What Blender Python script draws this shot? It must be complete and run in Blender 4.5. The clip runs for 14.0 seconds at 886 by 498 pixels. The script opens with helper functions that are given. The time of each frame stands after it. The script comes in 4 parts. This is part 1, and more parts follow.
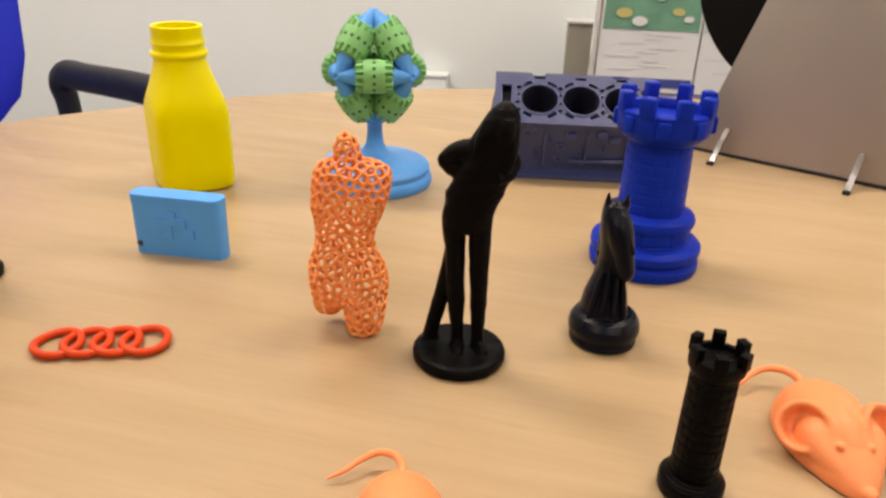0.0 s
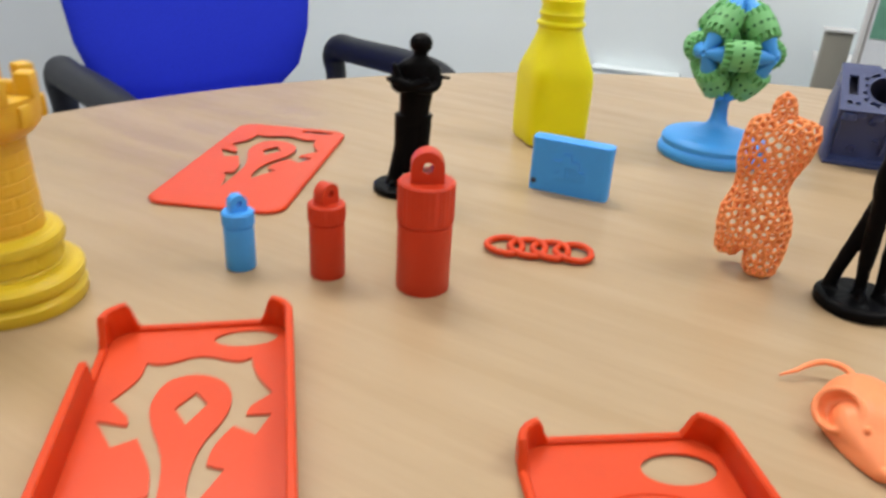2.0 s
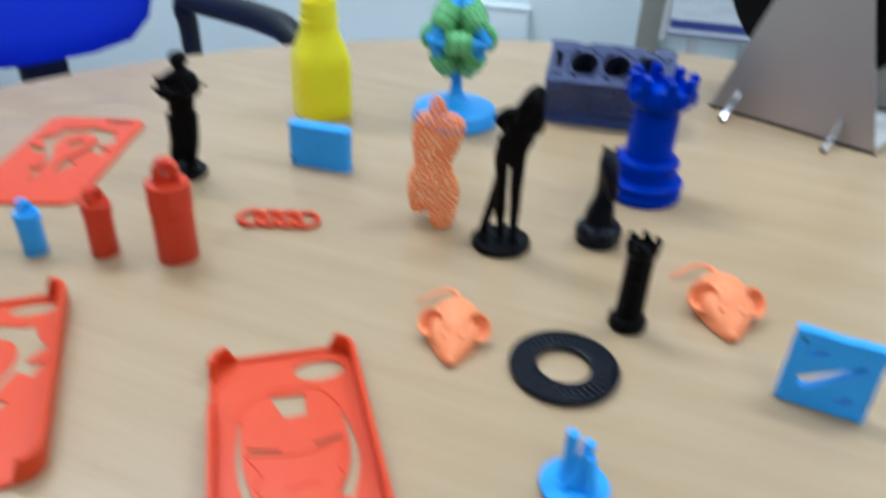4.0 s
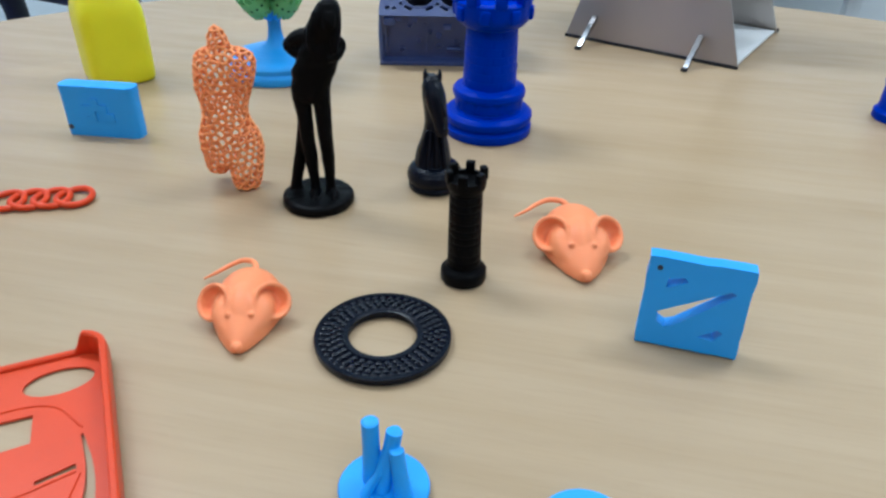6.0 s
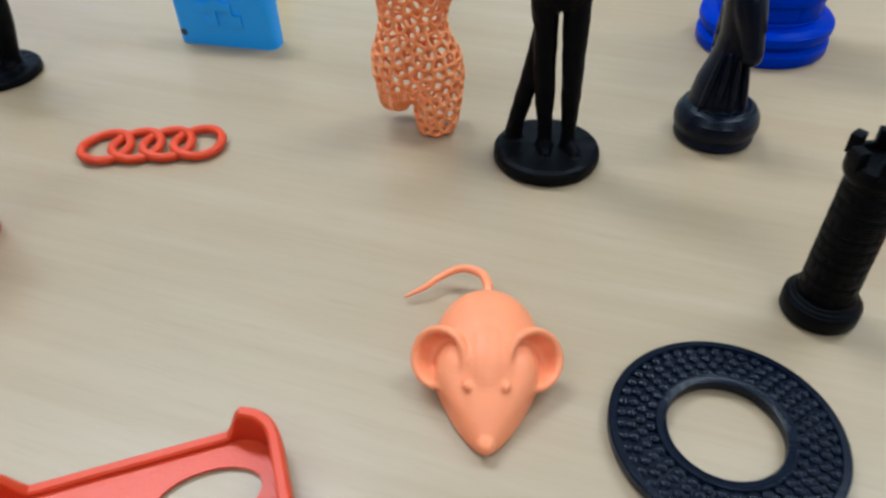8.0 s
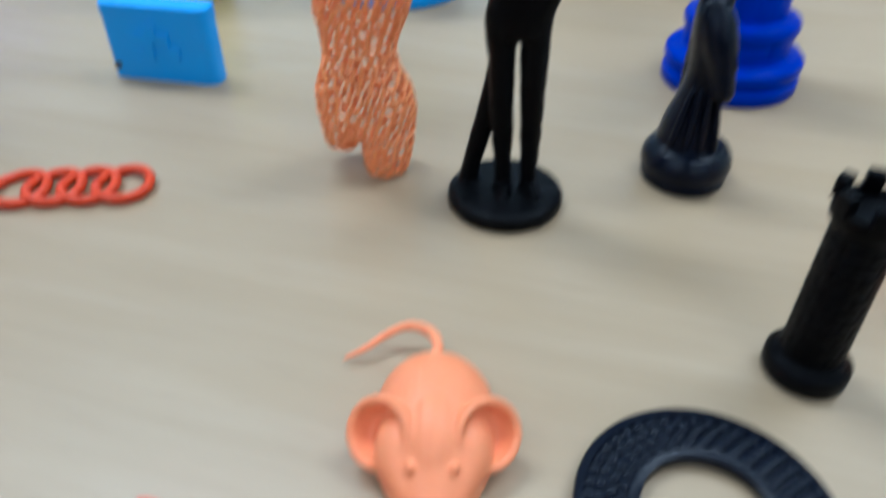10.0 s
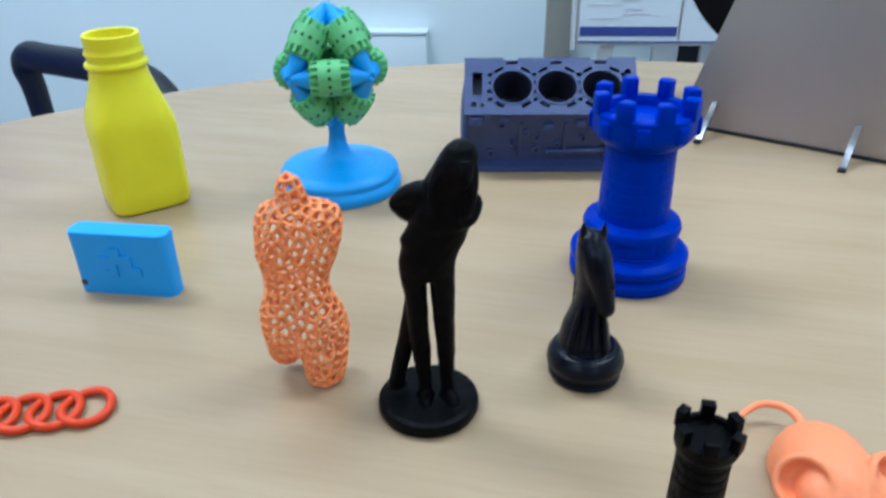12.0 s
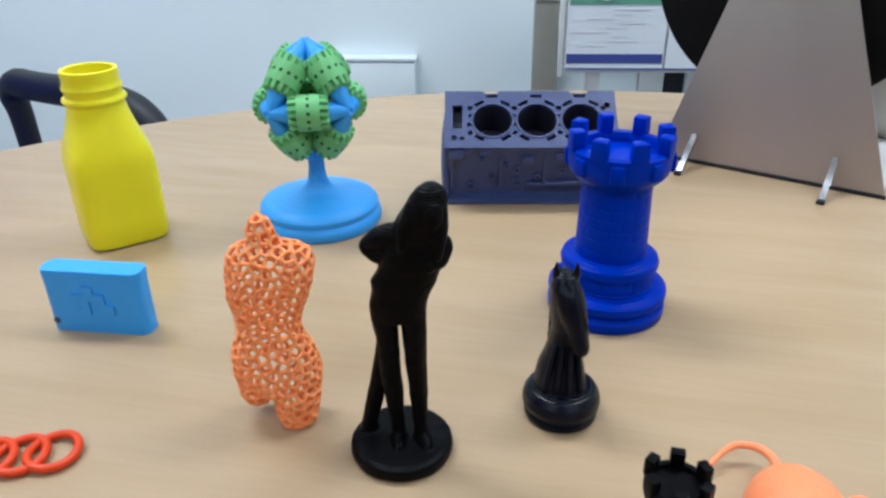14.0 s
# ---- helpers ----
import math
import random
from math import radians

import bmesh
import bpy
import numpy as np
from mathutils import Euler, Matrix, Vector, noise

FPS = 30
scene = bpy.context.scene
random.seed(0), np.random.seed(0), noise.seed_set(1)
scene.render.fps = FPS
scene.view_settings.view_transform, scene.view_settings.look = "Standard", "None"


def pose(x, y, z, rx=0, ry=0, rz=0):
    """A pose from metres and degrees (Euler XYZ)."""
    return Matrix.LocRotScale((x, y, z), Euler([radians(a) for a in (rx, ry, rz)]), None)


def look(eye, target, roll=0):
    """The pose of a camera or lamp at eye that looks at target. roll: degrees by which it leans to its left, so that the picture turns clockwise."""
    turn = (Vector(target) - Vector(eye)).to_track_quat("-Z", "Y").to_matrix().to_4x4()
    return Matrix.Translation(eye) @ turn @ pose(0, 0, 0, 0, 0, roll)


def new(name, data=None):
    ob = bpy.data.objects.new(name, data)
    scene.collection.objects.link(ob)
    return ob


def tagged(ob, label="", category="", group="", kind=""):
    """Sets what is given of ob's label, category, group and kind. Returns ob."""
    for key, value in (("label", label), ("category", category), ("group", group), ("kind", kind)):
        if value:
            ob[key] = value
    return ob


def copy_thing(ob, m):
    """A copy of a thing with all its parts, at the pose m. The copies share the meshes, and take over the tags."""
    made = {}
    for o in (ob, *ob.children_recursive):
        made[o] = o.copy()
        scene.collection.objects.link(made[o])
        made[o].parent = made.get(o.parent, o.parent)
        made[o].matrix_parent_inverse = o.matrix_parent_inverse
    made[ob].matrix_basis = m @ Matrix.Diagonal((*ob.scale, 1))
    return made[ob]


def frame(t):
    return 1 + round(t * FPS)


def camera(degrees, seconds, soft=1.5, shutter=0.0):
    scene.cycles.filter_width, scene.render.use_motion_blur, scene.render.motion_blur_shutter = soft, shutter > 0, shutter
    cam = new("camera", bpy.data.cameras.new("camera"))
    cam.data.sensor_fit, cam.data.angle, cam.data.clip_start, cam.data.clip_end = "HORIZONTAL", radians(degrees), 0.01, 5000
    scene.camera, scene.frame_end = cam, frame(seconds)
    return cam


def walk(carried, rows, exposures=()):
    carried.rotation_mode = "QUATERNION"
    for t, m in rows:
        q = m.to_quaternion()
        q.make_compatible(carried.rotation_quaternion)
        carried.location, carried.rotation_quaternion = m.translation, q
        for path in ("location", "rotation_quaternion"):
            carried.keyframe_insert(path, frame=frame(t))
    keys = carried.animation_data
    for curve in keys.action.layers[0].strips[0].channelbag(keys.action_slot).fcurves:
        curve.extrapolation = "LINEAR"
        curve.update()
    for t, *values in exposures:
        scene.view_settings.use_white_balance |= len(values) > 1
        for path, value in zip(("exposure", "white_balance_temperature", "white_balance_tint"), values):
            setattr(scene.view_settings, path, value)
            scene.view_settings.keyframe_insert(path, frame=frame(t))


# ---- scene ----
cam = camera(62.6, 14.0, soft=2.5, shutter=0.8)
PATH = [
    (0, (-0.02014, 0.08976, 0.89037), (-0.03838, 0.28345, 0.79885), 2.0),
    (0.5, (-0.02660, 0.09128, 0.88127), (-0.04355, 0.28726, 0.79546), 2.7),
    (1, (-0.05430, 0.06866, 0.87522), (-0.08570, 0.25920, 0.78070), 3.3),
    (1.5, (-0.08024, 0.03551, 0.88245), (-0.13301, 0.22140, 0.78945), 2.5),
    (1.6, (-0.08976, 0.02805, 0.88441), (-0.14355, 0.21387, 0.79059), 3.5),
    (2, (-0.10524, 0.01205, 0.88177), (-0.17085, 0.19395, 0.78779), 3.4),
    (2.3, (-0.10395, 0.00405, 0.88032), (-0.16991, 0.17568, 0.76889), 3.5),
    (2.5, (-0.09472, -0.00097, 0.88395), (-0.16165, 0.16648, 0.76778), 3.6),
    (2.6, (-0.09096, -0.00708, 0.88663), (-0.15629, 0.16154, 0.77121), 3.6),
    (3, (-0.06433, -0.03932, 0.94152), (-0.12110, 0.12993, 0.82170), 3.6),
    (3.4, (-0.01652, -0.05202, 0.96601), (-0.07122, 0.12464, 0.85746), 1.7),
    (3.7, (-0.00676, -0.04655, 0.96161), (-0.05117, 0.13408, 0.85467), 2.2),
    (4, (0.00514, -0.04389, 0.95451), (-0.03129, 0.13610, 0.84269), 3.1),
    (4.2, (0.01491, -0.03947, 0.94198), (-0.01255, 0.13719, 0.82335), 4.4),
    (6.3, (0.04452, 0.02070, 0.90648), (0.03400, 0.20102, 0.79063), 0.8),
    (6.5, (0.03159, 0.02516, 0.90023), (0.01397, 0.20461, 0.78313), -1.4),
    (6.7, (0.01309, 0.03014, 0.89146), (-0.00729, 0.20627, 0.77068), -0.1),
    (7, (-0.00071, 0.04977, 0.89102), (-0.02600, 0.21528, 0.75614), -2.0),
    (7.2, (-0.02381, 0.07080, 0.89049), (-0.05610, 0.23159, 0.75212), -2.2),
    (9.5, (-0.03250, 0.13537, 0.84512), (-0.05932, 0.29144, 0.70042), -0.3),
    (9.7, (-0.03057, 0.13499, 0.84860), (-0.05781, 0.29485, 0.70744), -0.7),
    (10, (-0.02753, 0.13573, 0.86493), (-0.05086, 0.30212, 0.73079), 0.1),
    (10.5, (-0.02043, 0.14066, 0.88616), (-0.03640, 0.32025, 0.76904), -0.0),
    (11, (-0.01818, 0.13506, 0.89713), (-0.03509, 0.31833, 0.78600), -0.4),
    (11.5, (-0.01795, 0.13069, 0.90234), (-0.03366, 0.31536, 0.79337), -0.4),
    (12, (-0.01240, 0.12663, 0.90713), (-0.02838, 0.31376, 0.80248), -0.9),
    (12.5, (-0.00886, 0.12515, 0.91378), (-0.02172, 0.31565, 0.81494), -0.8),
    (13, (-0.00446, 0.11499, 0.91715), (-0.01758, 0.30689, 0.82110), -0.9),
    (13.5, (-0.00649, 0.11605, 0.91662), (-0.01993, 0.30724, 0.81919), -0.7),
    (14, (-0.00650, 0.13103, 0.91142), (-0.02015, 0.32151, 0.81265), -0.7),
]
EXPOSURES = [(0.0,0.0,9500,23),(1.5,-0.05,8100,18),(3.0,-0.14,6050,7),(4.0,-0.14,5750,5),(7.0,-0.22,5600,4),(9.5,-0.22,5150,2),(10.5,-0.2,5050,2),(11.5,-0.1,5150,2),(12.5,-0.08,5550,6),(14.0,-0.05,6050,10)]
walk(cam, [(t, look(eye, target, roll)) for t, eye, target, roll in PATH], EXPOSURES)

# ---- world and light ----
H = 0.74          # height of the table top
world = bpy.data.worlds.new("world")
scene.world = world
world.use_nodes = True
world.node_tree.nodes["Background"].inputs[0].default_value = (0.80, 0.88, 1.0, 1)
world.node_tree.nodes["Background"].inputs[1].default_value = 0.25


def area(name, x, y, z, sx, sy, watts, colour):
    lamp = bpy.data.lights.new(name, "AREA")
    lamp.shape, lamp.size, lamp.size_y, lamp.energy, lamp.color = "RECTANGLE", sx, sy, watts, colour
    ob = new(name, lamp)
    ob.location = (x, y, z)
    return ob


LAMPS = [(-0.9, 0.9), (0.9, 0.9), (-0.9, -0.9), (0.9, -0.9)]
for lx, ly in LAMPS:
    area("ceiling_lamp_light", lx, ly, 2.60, 1.1, 0.3, (26.5 if lx < 0 else 17.5) if ly > 0 else 10.0, (0.96, 1.0, 1.04))


# ---- materials ----
def mat(name, colour, rough=0.5, metal=0.0, vary=0.08, scale=60.0, bump=0.1, layers=0.0, coat=0.0, sss=0.0, spec=0.35):
    """Plain surface with grain, faint blotches and, for printed plastic, fine layer lines."""
    m = bpy.data.materials.new(name)
    m.use_nodes = True
    nt = m.node_tree
    b = nt.nodes["Principled BSDF"]
    b.inputs["Roughness"].default_value, b.inputs["Metallic"].default_value = rough, metal
    b.inputs["Coat Weight"].default_value = coat
    b.inputs["Specular IOR Level"].default_value = spec
    if sss:
        b.inputs["Subsurface Weight"].default_value = sss
        b.inputs["Subsurface Radius"].default_value = (0.004, 0.003, 0.002)
    co = nt.nodes.new("ShaderNodeTexCoord")
    n1 = nt.nodes.new("ShaderNodeTexNoise")
    n1.inputs["Scale"].default_value, n1.inputs["Detail"].default_value = scale, 6
    nt.links.new(co.outputs["Object"], n1.inputs["Vector"])
    ramp = nt.nodes.new("ShaderNodeMix")
    ramp.data_type = "RGBA"
    ramp.inputs[6].default_value = (*[c * (1 - vary) for c in colour], 1)
    ramp.inputs[7].default_value = (*[min(1, c * (1 + vary)) for c in colour], 1)
    nt.links.new(n1.outputs["Fac"], ramp.inputs[0])
    nt.links.new(ramp.outputs[2], b.inputs["Base Color"])
    n2 = nt.nodes.new("ShaderNodeTexNoise")
    n2.inputs["Scale"].default_value, n2.inputs["Detail"].default_value = scale * 12, 4
    nt.links.new(co.outputs["Object"], n2.inputs["Vector"])
    height = n2.outputs["Fac"]
    if layers:
        w = nt.nodes.new("ShaderNodeTexWave")
        w.bands_direction = "Z"
        w.inputs["Scale"].default_value, w.inputs["Distortion"].default_value = layers, 0.4
        nt.links.new(co.outputs["Object"], w.inputs["Vector"])
        add = nt.nodes.new("ShaderNodeMath")
        add.operation = "ADD"
        nt.links.new(n2.outputs["Fac"], add.inputs[0])
        nt.links.new(w.outputs["Fac"], add.inputs[1])
        height = add.outputs[0]
    bp = nt.nodes.new("ShaderNodeBump")
    bp.inputs["Strength"].default_value, bp.inputs["Distance"].default_value = bump, 0.0004
    nt.links.new(height, bp.inputs["Height"])
    nt.links.new(bp.outputs[0], b.inputs["Normal"])
    return m


def wood(name):
    """Pale beech laminate: long soft streaks, fine pores, faint blotches and a satin varnish."""
    m = bpy.data.materials.new(name)
    m.use_nodes = True
    nt = m.node_tree
    b = nt.nodes["Principled BSDF"]
    co = nt.nodes.new("ShaderNodeTexCoord")

    def noise_at(sx, sy, scale, detail, warp=0.0):
        turn = nt.nodes.new("ShaderNodeMapping")
        turn.inputs["Rotation"].default_value = (0, 0, radians(9))
        nt.links.new(co.outputs["Object"], turn.inputs["Vector"])
        mp = nt.nodes.new("ShaderNodeMapping")
        mp.inputs["Scale"].default_value = (sx, sy, 1)
        nt.links.new(turn.outputs[0], mp.inputs["Vector"])
        n = nt.nodes.new("ShaderNodeTexNoise")
        n.inputs["Scale"].default_value, n.inputs["Detail"].default_value = scale, detail
        n.inputs["Distortion"].default_value = warp
        nt.links.new(mp.outputs[0], n.inputs["Vector"])
        return n.outputs["Fac"]

    def ramp(fac, lo, hi, c0, c1):
        r = nt.nodes.new("ShaderNodeValToRGB")
        r.color_ramp.elements[0].position, r.color_ramp.elements[1].position = lo, hi
        r.color_ramp.elements[0].color, r.color_ramp.elements[1].color = (*c0, 1), (*c1, 1)
        nt.links.new(fac, r.inputs[0])
        return r.outputs[0]

    def mult(a, c, f):
        x = nt.nodes.new("ShaderNodeMix")
        x.data_type, x.blend_type = "RGBA", "MULTIPLY"
        x.inputs[0].default_value = f
        nt.links.new(a, x.inputs[6])
        nt.links.new(c, x.inputs[7])
        return x.outputs[2]

    base = ramp(noise_at(2.2, 26, 1.6, 5, 0.6), 0.25, 0.78, (0.43, 0.304, 0.172), (0.50, 0.371, 0.232))
    fine = ramp(noise_at(9, 260, 2.0, 4, 0.2), 0.35, 0.62, (0.80, 0.76, 0.70), (1, 1, 1))
    pores = ramp(noise_at(40, 900, 1.6, 2), 0.30, 0.42, (0.70, 0.62, 0.55), (1, 1, 1))
    blot = ramp(noise_at(3, 5, 1.0, 3), 0.30, 0.75, (0.84, 0.83, 0.82), (1, 1, 1))
    c = mult(mult(mult(base, fine, 0.18), pores, 0.15), blot, 1.0)
    nt.links.new(c, b.inputs["Base Color"])
    rr = ramp(noise_at(6, 30, 3.0, 4), 0.3, 0.7, (0.31,) * 3, (0.46,) * 3)
    nt.links.new(rr, b.inputs["Roughness"])
    bp = nt.nodes.new("ShaderNodeBump")
    bp.inputs["Strength"].default_value, bp.inputs["Distance"].default_value = 0.08, 0.0003
    nt.links.new(noise_at(20, 500, 2.0, 3), bp.inputs["Height"])
    nt.links.new(bp.outputs[0], b.inputs["Normal"])
    return m


def brushed(name):
    m = mat(name, (0.55, 0.505, 0.47), 0.34, 1.0, 0.06, 20, 0.04)
    nt = m.node_tree
    b = nt.nodes["Principled BSDF"]
    co = nt.nodes.new("ShaderNodeTexCoord")
    mp = nt.nodes.new("ShaderNodeMapping")
    mp.inputs["Scale"].default_value = (6, 6, 900)
    n = nt.nodes.new("ShaderNodeTexNoise")
    n.inputs["Scale"].default_value = 3
    nt.links.new(co.outputs["Object"], mp.inputs[0])
    nt.links.new(mp.outputs[0], n.inputs["Vector"])
    r = nt.nodes.new("ShaderNodeMapRange")
    r.inputs[3].default_value, r.inputs[4].default_value = 0.36, 0.46
    nt.links.new(n.outputs["Fac"], r.inputs[0])
    nt.links.new(r.outputs[0], b.inputs["Roughness"])
    return m


def lamp_mat(name, strength):
    m = bpy.data.materials.new(name)
    m.use_nodes = True
    b = m.node_tree.nodes["Principled BSDF"]
    b.inputs["Emission Color"].default_value = (1, 0.985, 0.96, 1)
    b.inputs["Emission Strength"].default_value = strength
    return m


M_WOOD = wood("beech_laminate")
M_EDGE = mat("table_edge_band", (0.36, 0.23, 0.12), 0.45, 0, 0.1, 40)
M_WALL = mat("wall_paint", (0.81, 0.90, 0.93), 0.8, 0, 0.03, 3, 0.15)
M_SIDE = mat("side_wall_grey", (0.60, 0.64, 0.67), 0.8, 0, 0.03, 3, 0.15)
# made-up dark brown that lowers fill light and darkens the steel's reflections
M_SOUTH = mat("unseen_wall_dark", (0.15, 0.11, 0.095), 0.7, 0, 0.1, 4, 0.1)
M_CEIL = mat("ceiling_paint", (0.80, 0.80, 0.78), 0.9, 0, 0.03, 4, 0.2)
M_FLOOR = mat("floor_vinyl", (0.20, 0.21, 0.22), 0.5, 0, 0.12, 12, 0.1)
M_WHITE = mat("white_plastic", (0.78, 0.79, 0.79), 0.45, 0, 0.03, 8, 0.05)
M_LAMP = lamp_mat("lamp_diffuser", 3.0)
M_RED = mat("red_print", (0.66, 0.055, 0.010), 0.36, 0, 0.06, 90, 0.22, 420, spec=0.28)
# red_print made slightly pinker: the panel's glossy reflection put into the colour
M_PANEL = mat("red_print_sheen", (0.68, 0.070, 0.022), 0.33, 0, 0.06, 90, 0.2, 420, spec=0.32)
M_RED2 = mat("deep_red_print", (0.60, 0.042, 0.012), 0.42, 0, 0.06, 90, 0.25, 420)
M_ORANGE = mat("orange_print", (0.95, 0.30, 0.125), 0.45, 0, 0.04, 90, 0.05, 420, sss=0.2)
M_MESH = mat("orange_lattice_print", (1.0, 0.33, 0.11), 0.5, 0, 0.05, 90, 0.2, 420, sss=0.35)
M_SKY = mat("sky_blue_print", (0.045, 0.36, 0.90), 0.42, 0, 0.05, 90, 0.18, 420)
M_BLUE = mat("royal_blue_print", (0.0, 0.030, 0.44), 0.30, 0, 0.08, 90, 0.3, 330, spec=0.06)
M_GREEN = mat("green_print", (0.17, 0.52, 0.20), 0.5, 0, 0.08, 120, 0.25, 420)
# dark green for the shade in the drum holes, put into the colour
M_GREEN_SHADE = mat("green_hole_shade", (0.015, 0.09, 0.03), 0.8)
M_YELLOW = mat("yellow_print", (0.87, 0.79, 0.010), 0.40, 0, 0.05, 60, 0.10, 420, sss=0.25)
M_LEMON = mat("lemon_print", (0.66, 0.47, 0.03), 0.36, 0, 0.12, 60, 0.3, 330, sss=0.2)
M_GOLD = mat("gold_print", (0.72, 0.42, 0.035), 0.34, 0, 0.12, 60, 0.3, 330, sss=0.25)
M_BLACK = mat("black_print", (0.0016, 0.0017, 0.0024), 0.40, 0, 0.2, 120, 0.3, 420, spec=0.07)
M_BLACKG = mat("glossy_black_print", (0.0018, 0.0036, 0.010), 0.24, 0, 0.2, 120, 0.25, 420, spec=0.17)
M_SLATE = mat("slate_blue_print", (0.036, 0.056, 0.165), 0.33, 0, 0.14, 150, 0.35, 300, spec=0.6)
# darkened slate: shade inside bores, slots and small holes put into the colour
M_HOLE_SHADE = mat("hole_shade_colour", (0.035, 0.038, 0.065), 0.5, 0, 0.1, 150)
M_STEEL = brushed("brushed_steel")
M_TAB = mat("bright_steel", (0.40, 0.41, 0.44), 0.26, 1.0, 0.05, 60, 0.03)
M_SPOOL = mat("black_spool_plastic", (0.004, 0.004, 0.005), 0.5, 0, 0.15, 30, spec=0.15)
M_FABRIC = mat("blue_chair_fabric", (0.006, 0.030, 0.60), 0.75, 0, 0.15, 350, 0.5)
M_ARM = mat("black_arm_plastic", (0.012, 0.015, 0.022), 0.5, 0, 0.15, 50, 0.2)
M_PAPER = mat("poster_paper", (0.70, 0.75, 0.80), 0.5, 0, 0.05, 14, 0.05)
M_PGREEN = mat("poster_green_print", (0.13, 0.34, 0.25), 0.5, 0, 0.45, 22, 0.05)
M_PTEAL = mat("poster_teal_print", (0.42, 0.60, 0.62), 0.5, 0, 0.35, 30, 0.05)
M_PNAVY = mat("poster_navy_print", (0.05, 0.07, 0.28), 0.5, 0, 0.1, 20, 0.05)
M_PGOLD = mat("poster_yellow_print", (0.55, 0.50, 0.22), 0.5, 0, 0.3, 30, 0.05)
M_PFAINT = mat("poster_pale_print", (0.60, 0.62, 0.68), 0.5, 0, 0.2, 30, 0.05)
M_TAUPE = mat("taupe_laminate", (0.30, 0.29, 0.25), 0.6, 0, 0.06, 10, 0.05)


# ---- builders (small things in millimetres) ----
def part(name, bm, material, parent=None, label="", s=0.001, sharp=38):
    bmesh.ops.recalc_face_normals(bm, faces=bm.faces[:])
    me = bpy.data.meshes.new(name)
    bm.to_mesh(me)
    bm.free()
    if s != 1:
        me.transform(Matrix.Scale(s, 4))
    me.shade_smooth()
    me.set_sharp_from_angle(angle=radians(sharp))
    me.materials.append(material)
    ob = new(name, me)
    if parent:
        ob.parent = parent
    if label:
        tagged(ob, label)
    return ob


def thing(name, x, y, rot, label, category, group="", z=H):
    ob = new(name)
    ob.empty_display_size = 0.02
    ob.matrix_basis = pose(x, y, z, 0, 0, rot)
    return tagged(ob, label, category, group)


def solo(name, bm, material, x, y, rot, label, category, group="", z=H, sharp=38):
    ob = part(name, bm, material, sharp=sharp)
    ob.matrix_basis = pose(x, y, z, 0, 0, rot)
    return tagged(ob, label, category, group)


def fused(ob, size=0.0005):
    """Melts overlapping lumps into one printed skin."""
    md = ob.modifiers.new("fuse", "REMESH")
    md.mode, md.voxel_size, md.use_smooth_shade = "VOXEL", size, True
    return ob


def ring_faces(bm, rings, closed=False, cap=True):
    n = len(rings[0])
    pairs = list(zip(rings, rings[1:])) + ([(rings[-1], rings[0])] if closed else [])
    for a, b in pairs:
        for i in range(n):
            bm.faces.new((a[i], a[(i + 1) % n], b[(i + 1) % n], b[i]))
    if cap and not closed:
        bm.faces.new(rings[0][::-1])
        bm.faces.new(rings[-1])


def lathe(profile, n=48, bm=None, m=None, cap=True, squash=None):
    """Turned body from (radius, height) pairs; squash(angle, height, r) may change the radius."""
    bm = bm or bmesh.new()
    m = m or Matrix()
    rings = []
    for r, z in profile:
        ring = []
        for i in range(n):
            a = 2 * math.pi * i / n
            q = squash(a, z, r) if squash else r
            ring.append(bm.verts.new(m @ Vector((q * math.cos(a), q * math.sin(a), z))))
        rings.append(ring)
    ring_faces(bm, rings, cap=cap)
    return bm


def loft(sections, n=24, bm=None, power=2.0, m=None):
    """Body through ellipses (cx, cy, cz, rx, ry)."""
    bm = bm or bmesh.new()
    m = m or Matrix()
    rings = []
    for cx, cy, cz, rx, ry in sections:
        ring = []
        for i in range(n):
            a = 2 * math.pi * i / n
            c, s = math.cos(a), math.sin(a)
            k = (abs(c) ** power + abs(s) ** power) ** (-1 / power)
            ring.append(bm.verts.new(m @ Vector((cx + rx * k * c, cy + ry * k * s, cz))))
        rings.append(ring)
    ring_faces(bm, rings)
    return bm


def smooth_path(pts, steps=6):
    """Catmull-Rom through points given as tuples of any length."""
    pts = [np.array(p, float) for p in pts]
    full = [2 * pts[0] - pts[1], *pts, 2 * pts[-1] - pts[-2]]
    out = []
    for a, b, c, d in zip(full, full[1:], full[2:], full[3:]):
        for k in range(steps):
            t = k / steps
            out.append(0.5 * (2 * b + (c - a) * t + (2 * a - 5 * b + 4 * c - d) * t * t + (3 * b - a - 3 * c + d) * t ** 3))
    return out + [pts[-1]]


def tube(path, n=10, bm=None, closed=False, steps=1, flat=1.0):
    """Round bar along (x, y, z, radius) points."""
    bm = bm or bmesh.new()
    pts = smooth_path(path, steps) if steps > 1 else [np.array(p, float) for p in path]
    rings, k = [], len(pts)
    up = Vector((0, 0, 1))
    for i, p in enumerate(pts):
        a = pts[(i - 1) % k] if closed or i else p
        b = pts[(i + 1) % k] if closed or i < k - 1 else p
        d = Vector([float(q - r) for q, r in zip(b[:3], a[:3])]).normalized()
        if i == 0:
            side = d.cross(up)
            if side.length < 0.3:
                side = d.cross(Vector((0, 1, 0)))
        else:
            side = side - d * side.dot(d)
        side.normalize()
        top = side.cross(d).normalized()
        ring = []
        for j in range(n):
            w = 2 * math.pi * j / n
            ring.append(bm.verts.new(Vector([float(c) for c in p[:3]]) + float(p[3]) * (math.cos(w) * side + flat * math.sin(w) * top)))
        rings.append(ring)
    ring_faces(bm, rings, closed)
    return bm


